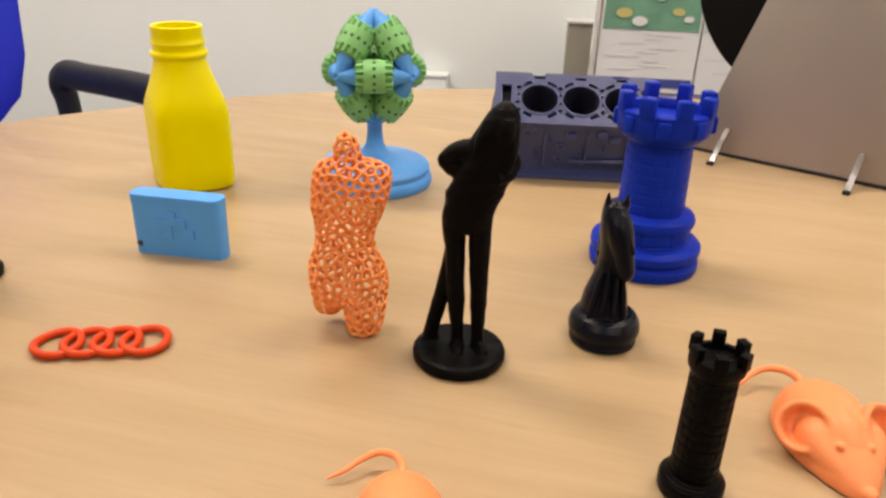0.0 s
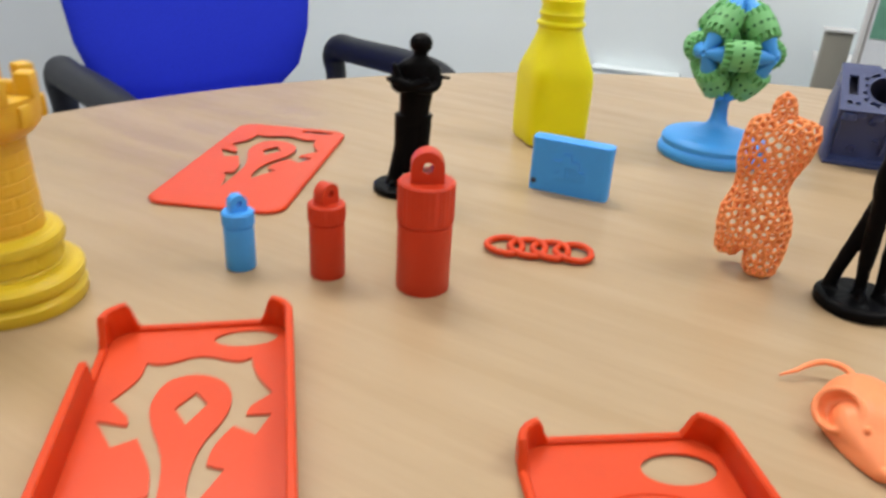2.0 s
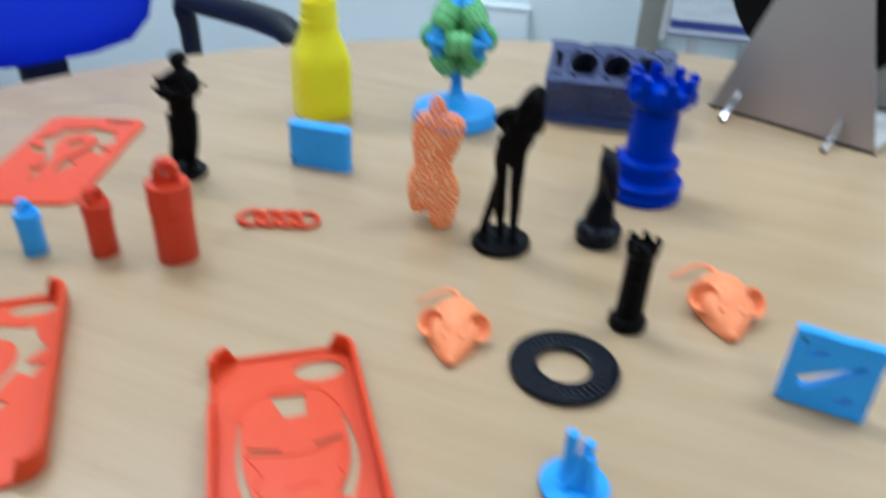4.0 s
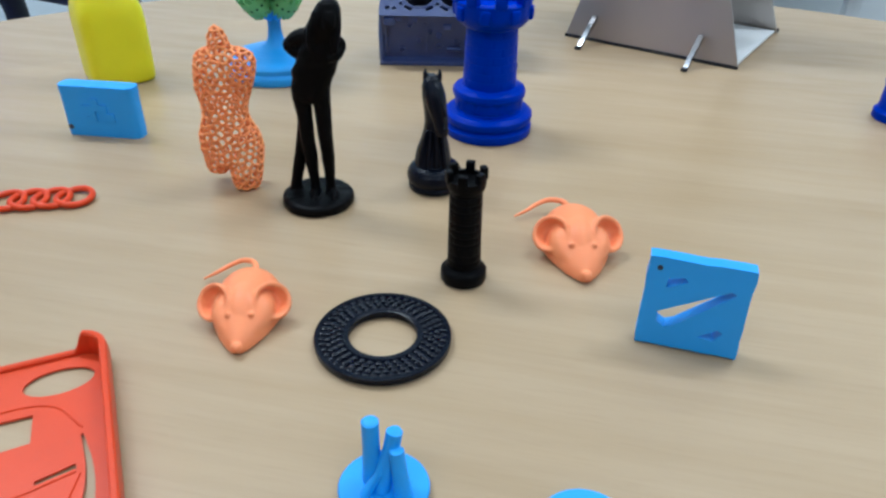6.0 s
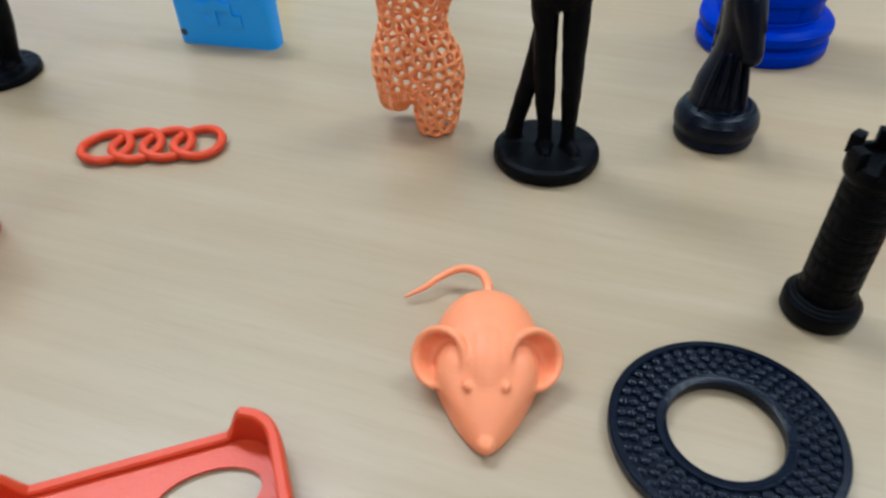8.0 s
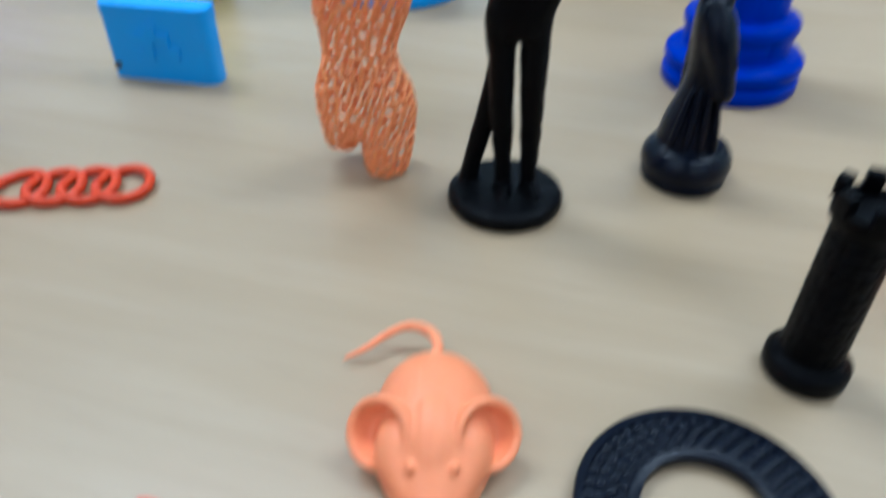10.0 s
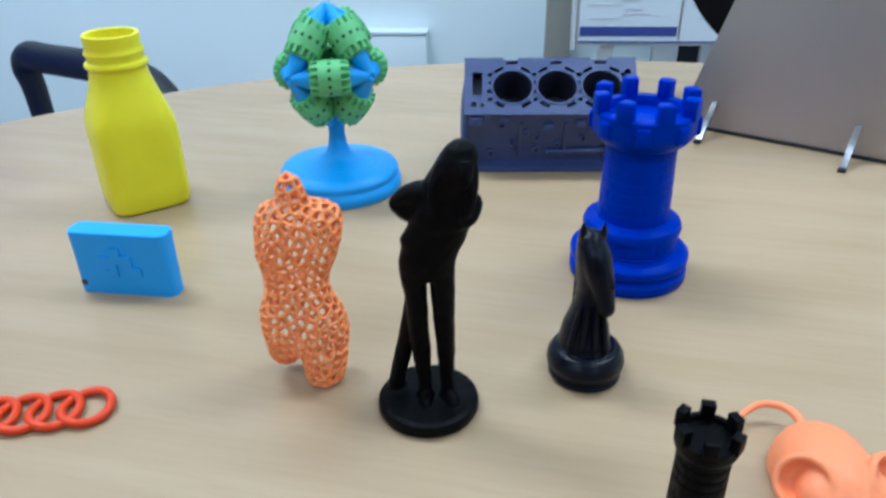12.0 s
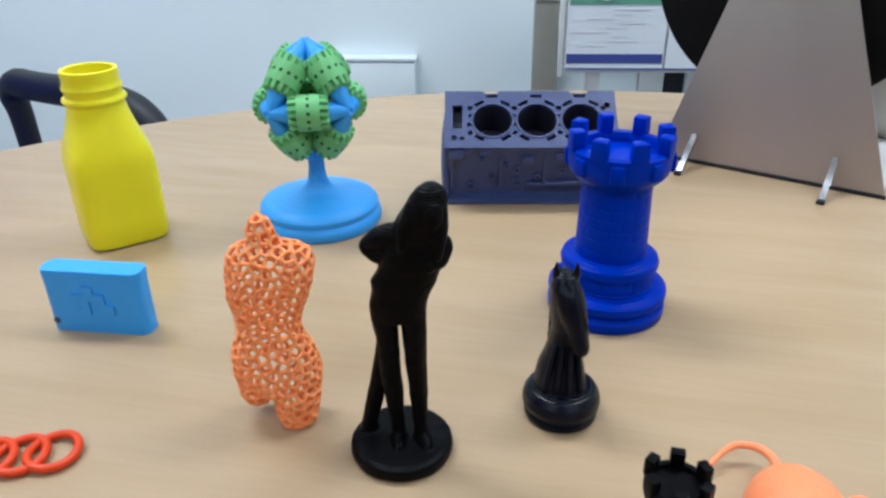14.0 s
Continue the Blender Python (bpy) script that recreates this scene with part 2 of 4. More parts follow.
def box(bm, x0, x1, y0, y1, z0, z1, bevel=0.0, m=None):
    made = bmesh.ops.create_cube(bm, size=1, matrix=(m or Matrix()) @ Matrix.Translation(((x0 + x1) / 2, (y0 + y1) / 2, (z0 + z1) / 2)) @ Matrix.Diagonal((x1 - x0, y1 - y0, z1 - z0, 1)))
    if bevel:
        edges = list({e for v in made["verts"] for e in v.link_edges})
        bmesh.ops.bevel(bm, geom=edges, offset=bevel, segments=2, affect="EDGES", profile=0.5)
    return bm


def cube(x0, x1, y0, y1, z0, z1, bevel=0.0):
    return box(bmesh.new(), x0, x1, y0, y1, z0, z1, bevel)


def plate(loops, z0, z1, m=None):
    """Flat plate with holes: the first loop is the outline."""
    bm = bmesh.new()
    for loop in loops:
        vs = [bm.verts.new((x, y, z0)) for x, y in loop]
        for a, b in zip(vs, vs[1:] + vs[:1]):
            bm.edges.new((a, b))
    bmesh.ops.triangle_fill(bm, use_beauty=True, use_dissolve=False, edges=bm.edges[:])
    made = bmesh.ops.extrude_face_region(bm, geom=bm.faces[:])
    bmesh.ops.translate(bm, vec=(0, 0, z1 - z0), verts=[v for v in made["geom"] if isinstance(v, bmesh.types.BMVert)])
    if m:
        bm.transform(m)
    return bm


def circle(x, y, r, n=20, ry=None):
    return [(x + r * math.cos(2 * math.pi * i / n), y + (ry or r) * math.sin(2 * math.pi * i / n)) for i in range(n)]


def rounded(w, h, r, n=6):
    out = []
    for cx, cy, a0 in ((w / 2 - r, h / 2 - r, 0), (-w / 2 + r, h / 2 - r, 90), (-w / 2 + r, -h / 2 + r, 180), (w / 2 - r, -h / 2 + r, 270)):
        for i in range(n + 1):
            a = radians(a0 + 90 * i / n)
            out.append((cx + r * math.cos(a), cy + r * math.sin(a)))
    return out


def grain(bm, amount, scale):
    """Slight unevenness of a printed shape."""
    for v in bm.verts:
        v.co += Vector(noise.noise_vector(v.co * scale)) * amount
    return bm


# ---- the room ----
def slab(name, x0, x1, y0, y1, z0, z1, material, label, category="wall"):
    return tagged(part(name, cube(x0, x1, y0, y1, z0, z1), material, s=1), label, category, kind="structure")


slab("floor", -2.6, 2.6, -2.6, 2.3, -0.06, 0, M_FLOOR, "grey vinyl floor under the table", "floor")
slab("ceiling", -2.6, 2.6, -2.6, 2.3, 2.70, 2.78, M_CEIL, "plain white ceiling with light panels", "ceiling")
slab("wall_north", -2.4, 2.4, 2.0, 2.12, 0, 2.70, M_WALL, "pale bluish white painted wall behind the table")
slab("wall_west", -2.12, -2.0, -2.4, 2.0, 0, 2.70, M_SIDE, "pale grey side wall, darker than the north wall")
slab("wall_east", 2.0, 2.12, -2.4, 2.0, 0, 2.70, M_WALL, "pale painted side wall")
# unseen wall, its dark colour chosen only to shape light and reflections
slab("wall_south", -2.0, 2.0, -2.52, -2.4, 0, 2.70, M_SOUTH, "unseen south wall, added dark brown to cut fill and tint reflections")
for lx, ly in LAMPS:
    lt = thing("ceiling_light", lx, ly, 0, "white rectangular ceiling light panel, switched on", "ceiling light", "ceiling lights", z=2.62)
    part("frame", plate([rounded(1.2, 0.6, 0.01, 2), rounded(1.12, 0.52, 0.005, 2)], 0.0, 0.08), M_WHITE, lt, s=1)
    part("diffuser", cube(-0.558, 0.558, -0.258, 0.258, 0.02, 0.03), M_LAMP, lt, "glowing diffuser", s=1)

# ---- table ----
TX, TY, TR = 0.071, 0.161, 0.611
table = thing("round_table", TX, TY, 0, "round meeting table with pale beech laminate top", "table", z=0)
part("tabletop", lathe([(0.0005, H - 0.001), (TR - 0.002, H - 0.001), (TR - 0.002, H - 0.024), (0.0005, H - 0.024)][::-1], 128, cap=False), M_EDGE, table, "brown edge band", s=1)
part("laminate", lathe([(0.0002, H - 0.001), (0.3, H), (TR - 0.003, H), (TR, H - 0.0016), (TR, H - 0.002), (0.0002, H - 0.002)], 128, cap=False, m=Matrix()), M_WOOD, table, "beech-grain laminate surface", s=1)
part("column", lathe([(0.045, 0.03), (0.04, 0.06), (0.04, H - 0.04), (0.16, H - 0.026), (0.16, H - 0.024)], 32), M_ARM, table, "black steel column", s=1)
part("foot", lathe([(0.30, 0), (0.30, 0.012), (0.27, 0.025), (0.06, 0.035)], 48), M_ARM, table, "black round foot", s=1)


# ---- office chair ----
def office_chair():
    ch = thing("office_chair", -0.781, 1.002, -30, "office chair with bright blue back and black loop arms", "chair", z=0)
    # local: x forward to the table, y to the chair's left
    back = loft([(-0.275, 0, 0.505, 0.018, 0.09), (-0.280, 0, 0.520, 0.030, 0.155), (-0.285, 0, 0.56, 0.035, 0.195), (-0.295, 0, 0.63, 0.036, 0.218),
                 (-0.31, 0, 0.75, 0.036, 0.231), (-0.325, 0, 0.88, 0.035, 0.232), (-0.335, 0, 0.96, 0.030, 0.18), (-0.34, 0, 1.0, 0.015, 0.10)], 40, power=2.1)
    for v in back.verts:
        v.co.x += 0.9 * v.co.y ** 2
    part("backrest", back, M_FABRIC, ch, "bright blue backrest", s=1)
    part("backrest_bracket", cube(-0.345, -0.315, -0.045, 0.045, 0.33, 0.60, 0.008), M_ARM, ch, "black bracket", s=1)
    part("seat", loft([(0, 0, 0.33, 0.20, 0.20), (0, 0, 0.34, 0.235, 0.235), (0, 0, 0.37, 0.24, 0.24), (0, 0, 0.395, 0.21, 0.21)], 40, power=4), M_FABRIC, ch, "blue seat", s=1)
    for side in (-1, 1):
        y = side * 0.255
        part("armrest", tube([(-0.20, y, 0.32, 0.018), (-0.205, y, 0.525, 0.020), (-0.215, y, 0.573, 0.023), (-0.19, y, 0.598, 0.025), (-0.13, y, 0.601, 0.025),
                              (0.06, y, 0.609, 0.025), (0.15, y, 0.597, 0.024), (0.195, y, 0.538, 0.021), (0.21, y, 0.36, 0.018)], 14, steps=6), M_ARM, ch, "black loop arm", s=1)
        part("arm_bar", cube(-0.22, 0.22, min(y, side * 0.1), max(y, side * 0.1), 0.31, 0.328), M_ARM, ch, s=1)
    part("gas_lift", lathe([(0.03, 0.08), (0.03, 0.25), (0.02, 0.25), (0.02, 0.332)], 20), M_ARM, ch, s=1)
    for k in range(5):
        a = radians(72 * k + 10)
        c, s = math.cos(a), math.sin(a)
        leg = part("leg", tube([(0.02 * c, 0.02 * s, 0.10, 0.024), (0.28 * c, 0.28 * s, 0.075, 0.016)], 8), M_ARM, ch, s=1)
        part("caster", lathe([(0.012, -0.02), (0.027, -0.018), (0.027, 0.018), (0.012, 0.02)], 16, m=Matrix.Translation((0.28 * c, 0.28 * s, 0.027)) @ Matrix.Rotation(radians(90), 4, "X")), M_ARM, leg, s=1)
    return ch


office_chair()

# ---- along the back wall ----
wb = thing("wall_box", -0.28, 1.985, 0, "white plastic cable box on the wall", "cable box", z=0)
part("body", cube(-0.14, 0.078, -0.03, 0.013, 0.33, 0.492, 0.004), M_WALL, wb, s=1)
part("lid", cube(-0.143, 0.081, -0.034, 0.013, 0.4925, 0.500, 0.002), M_WALL, wb, s=1)

post = thing("cabinet_post", 0.105, 1.75, 0, "grey-brown upright of an open white shelf unit", "shelf", z=0)
part("upright", cube(-0.026, 0.026, -0.02, 0.02, 0, 0.672, 0.002), M_TAUPE, post, s=1)
part("cap", cube(-0.03, 0.03, -0.024, 0.024, 0.6725, 0.677), M_WHITE, post, s=1)
part("shelf_board", cube(-0.02, 0.62, -0.015, 0.2, 0.585, 0.600, 0.002), M_WHITE, post, s=1)
cab = thing("low_cabinet", 0.40, 1.86, 0, "low white cabinet standing against the wall", "cabinet", z=0)
part("body", cube(-0.27, -0.085, -0.09, 0.13, 0, 0.53, 0.003), M_WALL, cab, s=1)
part("door", cube(-0.083, -0.028, -0.092, 0.13, 0, 0.53, 0.003), M_WHITE, cab, s=1)
# solid black filler in place of the shade between the cabinet parts
part("gap_shade_panel", cube(-0.026, 0.018, -0.08, 0.13, 0, 0.53), M_ARM, cab, "black panel standing for the shade in a gap", s=1)
part("side_body", cube(0.02, 0.7, -0.09, 0.13, 0, 0.53, 0.003), M_WHITE, cab, s=1)

board = thing("poster_board", 0.13, 1.60, 0, "white board with hanging green and blue printed posters", "poster board", z=0)
part("panel", cube(0.0, 0.75, 0.0, 0.012, 0.553, 1.30, 0.002), M_WHITE, board, s=1)
part("edge_strip", cube(-0.008, -0.0005, -0.004, 0.014, 0.545, 1.305, 0.001), M_WHITE, board, s=1)
for k in range(2):
    leg = part("leg", cube(0.05 + 0.6 * k, 0.08 + 0.6 * k, 0.015, 0.04, 0, 1.2, 0.002), M_WHITE, board, s=1)


def poster(x0, x1, picture, seed):
    rnd = random.Random(seed)
    p = thing("poster", 0.13 + x0, 1.596, 0, "glossy paper poster with a green header picture and blue foot band", "poster", "posters on the board", z=0)
    w = x1 - x0
    part("sheet", cube(0, w, -0.0015, 0, 0.560, 0.98), M_PAPER, p, s=1)
    part("header_picture", cube(0.003, w - 0.003, -0.0025, -0.0016, 0.684, 0.80), picture, p, "green printed picture", s=1)
    if w < 0.2:
        part("foot_band", cube(0.002, w - 0.002, -0.0025, -0.0016, 0.573, 0.591), M_PNAVY, p, "navy band", s=1)
        part("foot_line", cube(0.0, w + 0.08, -0.0032, -0.0026, 0.5605, 0.5635), M_PNAVY, p, s=1)
    for k in range(9):
        z = 0.605 + 0.0085 * k
        bx = 0.012 + rnd.uniform(0, 0.03) + (0.055 if k % 3 else 0)
        part("text_bar", cube(bx, bx + rnd.uniform(0.03, 0.075), -0.0022, -0.0016, z, z + 0.0026), M_PFAINT, p, s=1)
    for k in range(16):
        cx, cz, r = rnd.uniform(0.02, w - 0.02), rnd.uniform(0.694, 0.79), rnd.uniform(0.006, 0.016)
        part("picture_patch", plate([circle(cx, cz, r, 14, r * 0.6)], 0, 0.0008, Matrix.Translation((0, -0.0026 - 0.0002 * k, 0)) @ Matrix.Rotation(radians(90), 4, "X")), rnd.choice([M_PAPER, M_PTEAL, M_PTEAL, M_PGOLD]), p, s=1)
    return p


poster(0.005, 0.195, M_PGREEN, 3)
poster(0.2, 0.41, M_PTEAL, 5)

# ---- filament spool stand ----
SA = -30.9


def spool_stand():
    st = thing("spool_stand", 0.10, 0.610, SA, "brushed steel spool stand with bent steel feet", "stand")
    outline = [(6, 0), (143, 0), (104, 106), (84, 160), (78, 168), (68, 171), (58, 168), (52, 160), (35, 106)]
    front = Matrix.Rotation(radians(90 - 8), 4, "X")
    part("front_plate", plate([outline], 0, 1.6, front), M_STEEL, st, "brushed steel front plate")
    rear = Matrix.Translation((0, 112, 0)) @ Matrix.Rotation(radians(90 + 8), 4, "X")
    part("rear_plate", plate([outline], 0, 1.6, rear), M_STEEL, st, "brushed steel rear plate")
    part("base_plate", cube(8, 141, 3, 108, 1.2, 2.8), M_WHITE, st, "pale base plate")
    part("rubber_edge", cube(6, 143, -2.6, -1.7, 0.0, 2.2), M_ARM, st, "black edge strip")
    part("rubber_edge", cube(6, 143, 113.7, 114.6, 0.0, 3.0), M_ARM, st, "black edge strip")
    for u in (30, 113):
        foot = plate([[(-28, 0), (-24.5, 0), (0.5, 15.5), (0.5, 19.5), (-3, 19.5)]], -1.7, 1.7, Matrix.Translation((u, -1.6, 0)) @ Matrix.Rotation(radians(90), 4, "Z") @ Matrix.Rotation(radians(90), 4, "X"))
        part("foot", foot, M_TAB, st, "bright steel foot")
        part("foot_pad", cube(u - 2.2, u + 2.2, -30.5, -26.5, 0, 2.4, 0.6), M_ARM, st)
    part("axle", lathe([(6, 2), (6, 108)], 20, m=Matrix.Translation((66, 0, 122)) @ Matrix.Rotation(radians(-90), 4, "X")), M_TAB, st)
    return st


spool_stand()
sp = thing("filament_spool", 0.10, 0.610, SA, "large black plastic filament spool on the steel stand", "spool")
axis = Matrix.Translation((66, 0, 122)) @ Matrix.Rotation(radians(-90), 4, "X")
for z0 in (30, 86):
    part("flange", lathe([(10, z0), (84, z0), (85, z0 + 1), (85, z0 + 3), (84, z0 + 4), (10, z0 + 4)], 96, m=axis, cap=False), M_SPOOL, sp, "black disc flange")
part("winding", lathe([(70, 34.5), (71, 60), (70, 85.5)], 64, m=axis), M_SPOOL, sp, "black wound filament")


# ---- engine block ----
def engine_block():
    eng = thing("engine_block_model", -0.0318, 0.5190, 2.5, "slate blue printed model of an engine block", "model engine")
    L = 95.0
    # cross-section in (y, z): front foot, front face, sloping deck, back
    sec = [(0, 0), (0, 3.2), (5, 4.5), (4.5, 12), (-1.5, 30), (-4.0, 35.5), (26.5, 57.5), (33, 50), (44, 22), (46, 0)]
    bm = bmesh.new()
    rows = [[bm.verts.new((x, y, z)) for y, z in sec] for x in (0, L)]
    for i in range(len(sec)):
        j = (i + 1) % len(sec)
        if (i, j) != (5, 6):
            bm.faces.new((rows[0][i], rows[0][j], rows[1][j], rows[1][i]))
    bm.faces.new(rows[0])
    bm.faces.new(rows[1])
    body = part("block_body", bm, M_SLATE, eng)
    ang = math.degrees(math.atan2(57.5 - 35.5, 26.5 + 4))
    D = math.hypot(30.5, 22)
    deck_m = Matrix.Translation((0, -4.0, 35.5)) @ Matrix.Rotation(radians(ang), 4, "X")
    loops = [[(-1, -1), (L + 1, -1), (L + 1, D + 0.6), (L - 14, D + 0.6), (L - 15, D - 1.5), (L - 24, D - 1.5), (L - 25, D + 0.6), (30, D + 0.6), (29, D - 1.5), (22, D - 1.5), (21, D + 0.6), (-1, D + 0.6)]]
    bores = [(26, 17.5), (51, 17.5), (76, 17.5)]
    for x, y in bores:
        loops.append(circle(x, y, 10.9, 40))
    loops.append([(3.5, 12), (9, 12), (9, 28), (3.5, 28)])
    holes = [(3.2 + 1.2, 5.5, 1.2), (9, 5, 1.0), (91, 6, 1.3), (91, 28, 1.3)]
    for k in range(4):
        x = 13.5 + 25 * k
        holes += [(x, 9, 1.0), (x - 0.6, 14.5, 1.0), (x + 0.4, 20.5, 1.0), (x, 26, 1.1)]
    for x, y in bores:
        for mid in (58, 122, 238, 302):
            arc = [radians(mid + 12 * (k - 2) / 2) for k in range(5)]
            loops.append([(x + 12.9 * math.cos(a), y + 12.9 * math.sin(a)) for a in arc] + [(x + 15.2 * math.cos(a), y + 15.2 * math.sin(a)) for a in arc[::-1]])
    for x, y, r in holes:
        loops.append(circle(x, y, 1.45 * r, 12))
    for x, y in bores:
        loops.append([(x + a, 34.5 + b) for a, b in rounded(7, 2.0, 0.9, 3)])
    deck = part("deck", plate(loops, 0, 1.6, deck_m), M_SLATE, eng, "perforated deck face")
    # bore walls darker than the deck, their inner shade painted on
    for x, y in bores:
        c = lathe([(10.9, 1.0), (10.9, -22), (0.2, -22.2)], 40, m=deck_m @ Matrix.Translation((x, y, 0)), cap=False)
        part("bore", c, M_HOLE_SHADE, eng, "round bore, shade put into its dark colour")
        part("bore_collar", lathe([(10.9, 1.5), (11.0, 2.1), (12.2, 2.1), (12.3, 1.5)], 40, m=deck_m @ Matrix.Translation((x, y, 0)), cap=False), M_SLATE, eng)
    # dark sheet under the deck, standing for the shade in its slots
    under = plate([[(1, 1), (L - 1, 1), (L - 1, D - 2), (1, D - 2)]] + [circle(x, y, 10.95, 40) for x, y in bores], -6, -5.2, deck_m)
    part("slot_shade_plate", under, M_HOLE_SHADE, eng)
    for x, z, r in [(14, 10, 2.6), (34, 24, 1.8), (40, 12.5, 2.6), (40, 21, 2.2), (26, 17, 1.8), (52, 16, 2.0), (20, 29, 2.2), (66, 20, 2.0), (84, 10, 2.4)]:
        y = 4.5 - (z - 12) * 6 / 18 if z > 12 else 4.7
        part("boss", lathe([(r, 0), (r, 3.2), (r * 0.55, 3.4), (r * 0.5, 1.6), (0.05, 1.6)], 14, m=Matrix.Translation((x, y + 1.2, z)) @ Matrix.Rotation(radians(90), 4, "X"), cap=False), M_SLATE, eng)
    for x in (3, 31, 56, 80, 93):
        b = bmesh.new()
        vs = [[b.verts.new((x + dx, y, z)) for y, z in ((5.2, 8), (2.5, 8), (-3.4, 30), (0, 30))] for dx in (-0.9, 0.9)]
        b.faces.new(vs[0]), b.faces.new(vs[1])
        for i in range(4):
            b.faces.new((vs[0][i], vs[0][(i + 1) % 4], vs[1][(i + 1) % 4], vs[1][i]))
        part("rib", b, M_SLATE, eng)
    part("oil_rail", tube([(46, 2.8, 11, 1.6), (70, 2.8, 11.6, 1.6), (92, 2.8, 13, 1.6)], 10), M_SLATE, eng)
    part("corner_pad", lathe([(4.5, 0), (4.5, 4), (3.6, 4.4)], 18, m=Matrix.Translation((6, -2.5, 30))), M_SLATE, eng)
    part("end_housing", loft([(0, 21, 2.6, 3.0, 21), (0, 21, 20, 3.6, 20), (0.4, 20, 36, 3.4, 16), (0.8, 20, 46, 2.4, 9)], 24, power=3), M_SLATE, eng, "rounded end housing")
    for x, z in ((12, 33.5), (22, 33.0), (46, 28), (64, 30), (72, 27)):
        part("pad", cube(x - 3, x + 3, -4.2 + 0.1 * (34 - z), 2, z - 2.2, z + 1.6, 0.5), M_SLATE, eng)
    part("sump_flange", cube(-1.5, L + 1.5, -1.5, 48, 0, 2.6, 0.5), M_SLATE, eng)
    return eng


engine_block()


# ---- chess rooks ----
def brick_wall(z0, z1, rows, count, depth):
    def squash(a, z, r):
        if not z0 < z < z1:
            return r
        f = (z - z0) / (z1 - z0) * rows
        row, v = int(f), f % 1
        u = (a / (2 * math.pi) * count + 0.5 * (row % 2)) % 1
        return r - (depth if v < 0.16 or u < 0.07 else 0)
    return squash


def rook(name, x, y, rot, main, label, low=None, scale=1.0):
    rk = thing(name, x, y, rot, label, "chess rook", "large rooks")
    part("foot", lathe([(0.05, 0), (25, 0), (25.6, 0.8), (25.6, 4.6), (24.6, 5.6), (23.4, 6.2), (23.4, 7.6), (25.2, 8.4), (25.8, 10), (25.6, 12), (24, 13.6), (20.2, 14.4), (0.05, 14.6)], 72, cap=False), low or main, rk)
    prof = [(0.05, 14.5), (19.8, 14.5)] + [(19.8, 15 + 0.5 * i) for i in range(15)] + [(20.8, 22.6), (21.2, 24.6), (20.4, 26.6), (17.5, 28.2), (0.05, 28.4)]
    part("band", lathe(prof, 96, cap=False, squash=brick_wall(15.2, 21.8, 1, 9, 0.6)), low or main, rk)
    zs = np.linspace(27.8, 62, 100)
    part("shaft", lathe([(0.05, 27.8)] + [(15.4 - 0.9 * (z - 27.8) / 34, z) for z in zs] + [(0.05, 62)], 144, cap=False, squash=brick_wall(28.5, 61.5, 7, 9, 0.22)), main, rk, "shaft with embossed bricks")
    crown = lathe([(0.05, 61.5), (15, 61.5), (17.6, 63), (20.2, 66), (21, 69), (21, 75.5), (20, 76), (16.4, 76), (16, 75.5), (15.8, 72), (0.05, 72)], 72, cap=False)
    top = part("battlement", crown, main, rk)
    merlon, corbel = bmesh.new(), bmesh.new()
    box(merlon, 15.8, 21.6, -3.1, 3.1, 74.5, 83.2, 0.9)
    for v in merlon.verts:
        v.co.y *= v.co.x / 19
    box(corbel, 18.5, 22.4, -2.9, 2.9, 66.5, 74.0, 1.2)
    m0 = part("merlon", merlon, main, rk)
    c0 = part("corbel", corbel, main, rk)
    for k in range(8):
        for src, off in ((m0, 0), (c0, 22.5)):
            ob = src if k == 0 else new(src.name.split(".")[0], src.data)
            ob.parent = rk
            ob.rotation_euler = (0, 0, radians(45 * k + off))
    rk.scale = (scale,) * 3
    return rk


rook("chess_rook", 0.0450, 0.4115, 12, M_BLUE, "tall royal blue printed castle rook on the table", scale=0.98)
rook("chess_rook", -0.3315, 0.1755, 30, M_GOLD, "tall golden yellow printed castle rook on the table", M_LEMON)


# ---- small black tower ----
def tower():
    tw = thing("tower_piece", 0.0380, 0.2588, 0, "slim black printed castle tower with battlements", "tower")
    part("foot", lathe([(0.05, 0), (8.9, 0), (9.3, 0.6), (9.3, 4.4), (8.6, 5.4), (7.2, 6.4), (6.9, 7), (0.05, 7)], 40, cap=False), M_BLACK, tw)
    zs = np.linspace(6.5, 42, 60)
    part("shaft", lathe([(0.05, 6.5)] + [(6.75 - 0.35 * (z - 6.5) / 35, z) for z in zs] + [(0.05, 42)], 72, cap=False, squash=brick_wall(7, 41.5, 12, 8, 0.28)), M_BLACK, tw)
    part("battlement", lathe([(0.05, 40.5), (6.5, 40.5), (7.4, 42), (7.6, 43), (7.6, 45.6), (6.2, 45.6), (6.0, 44.4), (0.05, 44.2)], 40, cap=False), M_BLACK, tw)
    b = box(bmesh.new(), 5.6, 8.1, -1.7, 1.7, 44.4, 49.2, 0.3)
    m0 = part("merlon", b, M_BLACK, tw)
    for k in range(6):
        ob = m0 if k == 0 else new("merlon", m0.data)
        ob.parent = tw
        ob.rotation_euler = (0, 0, radians(60 * k + 20))


tower()


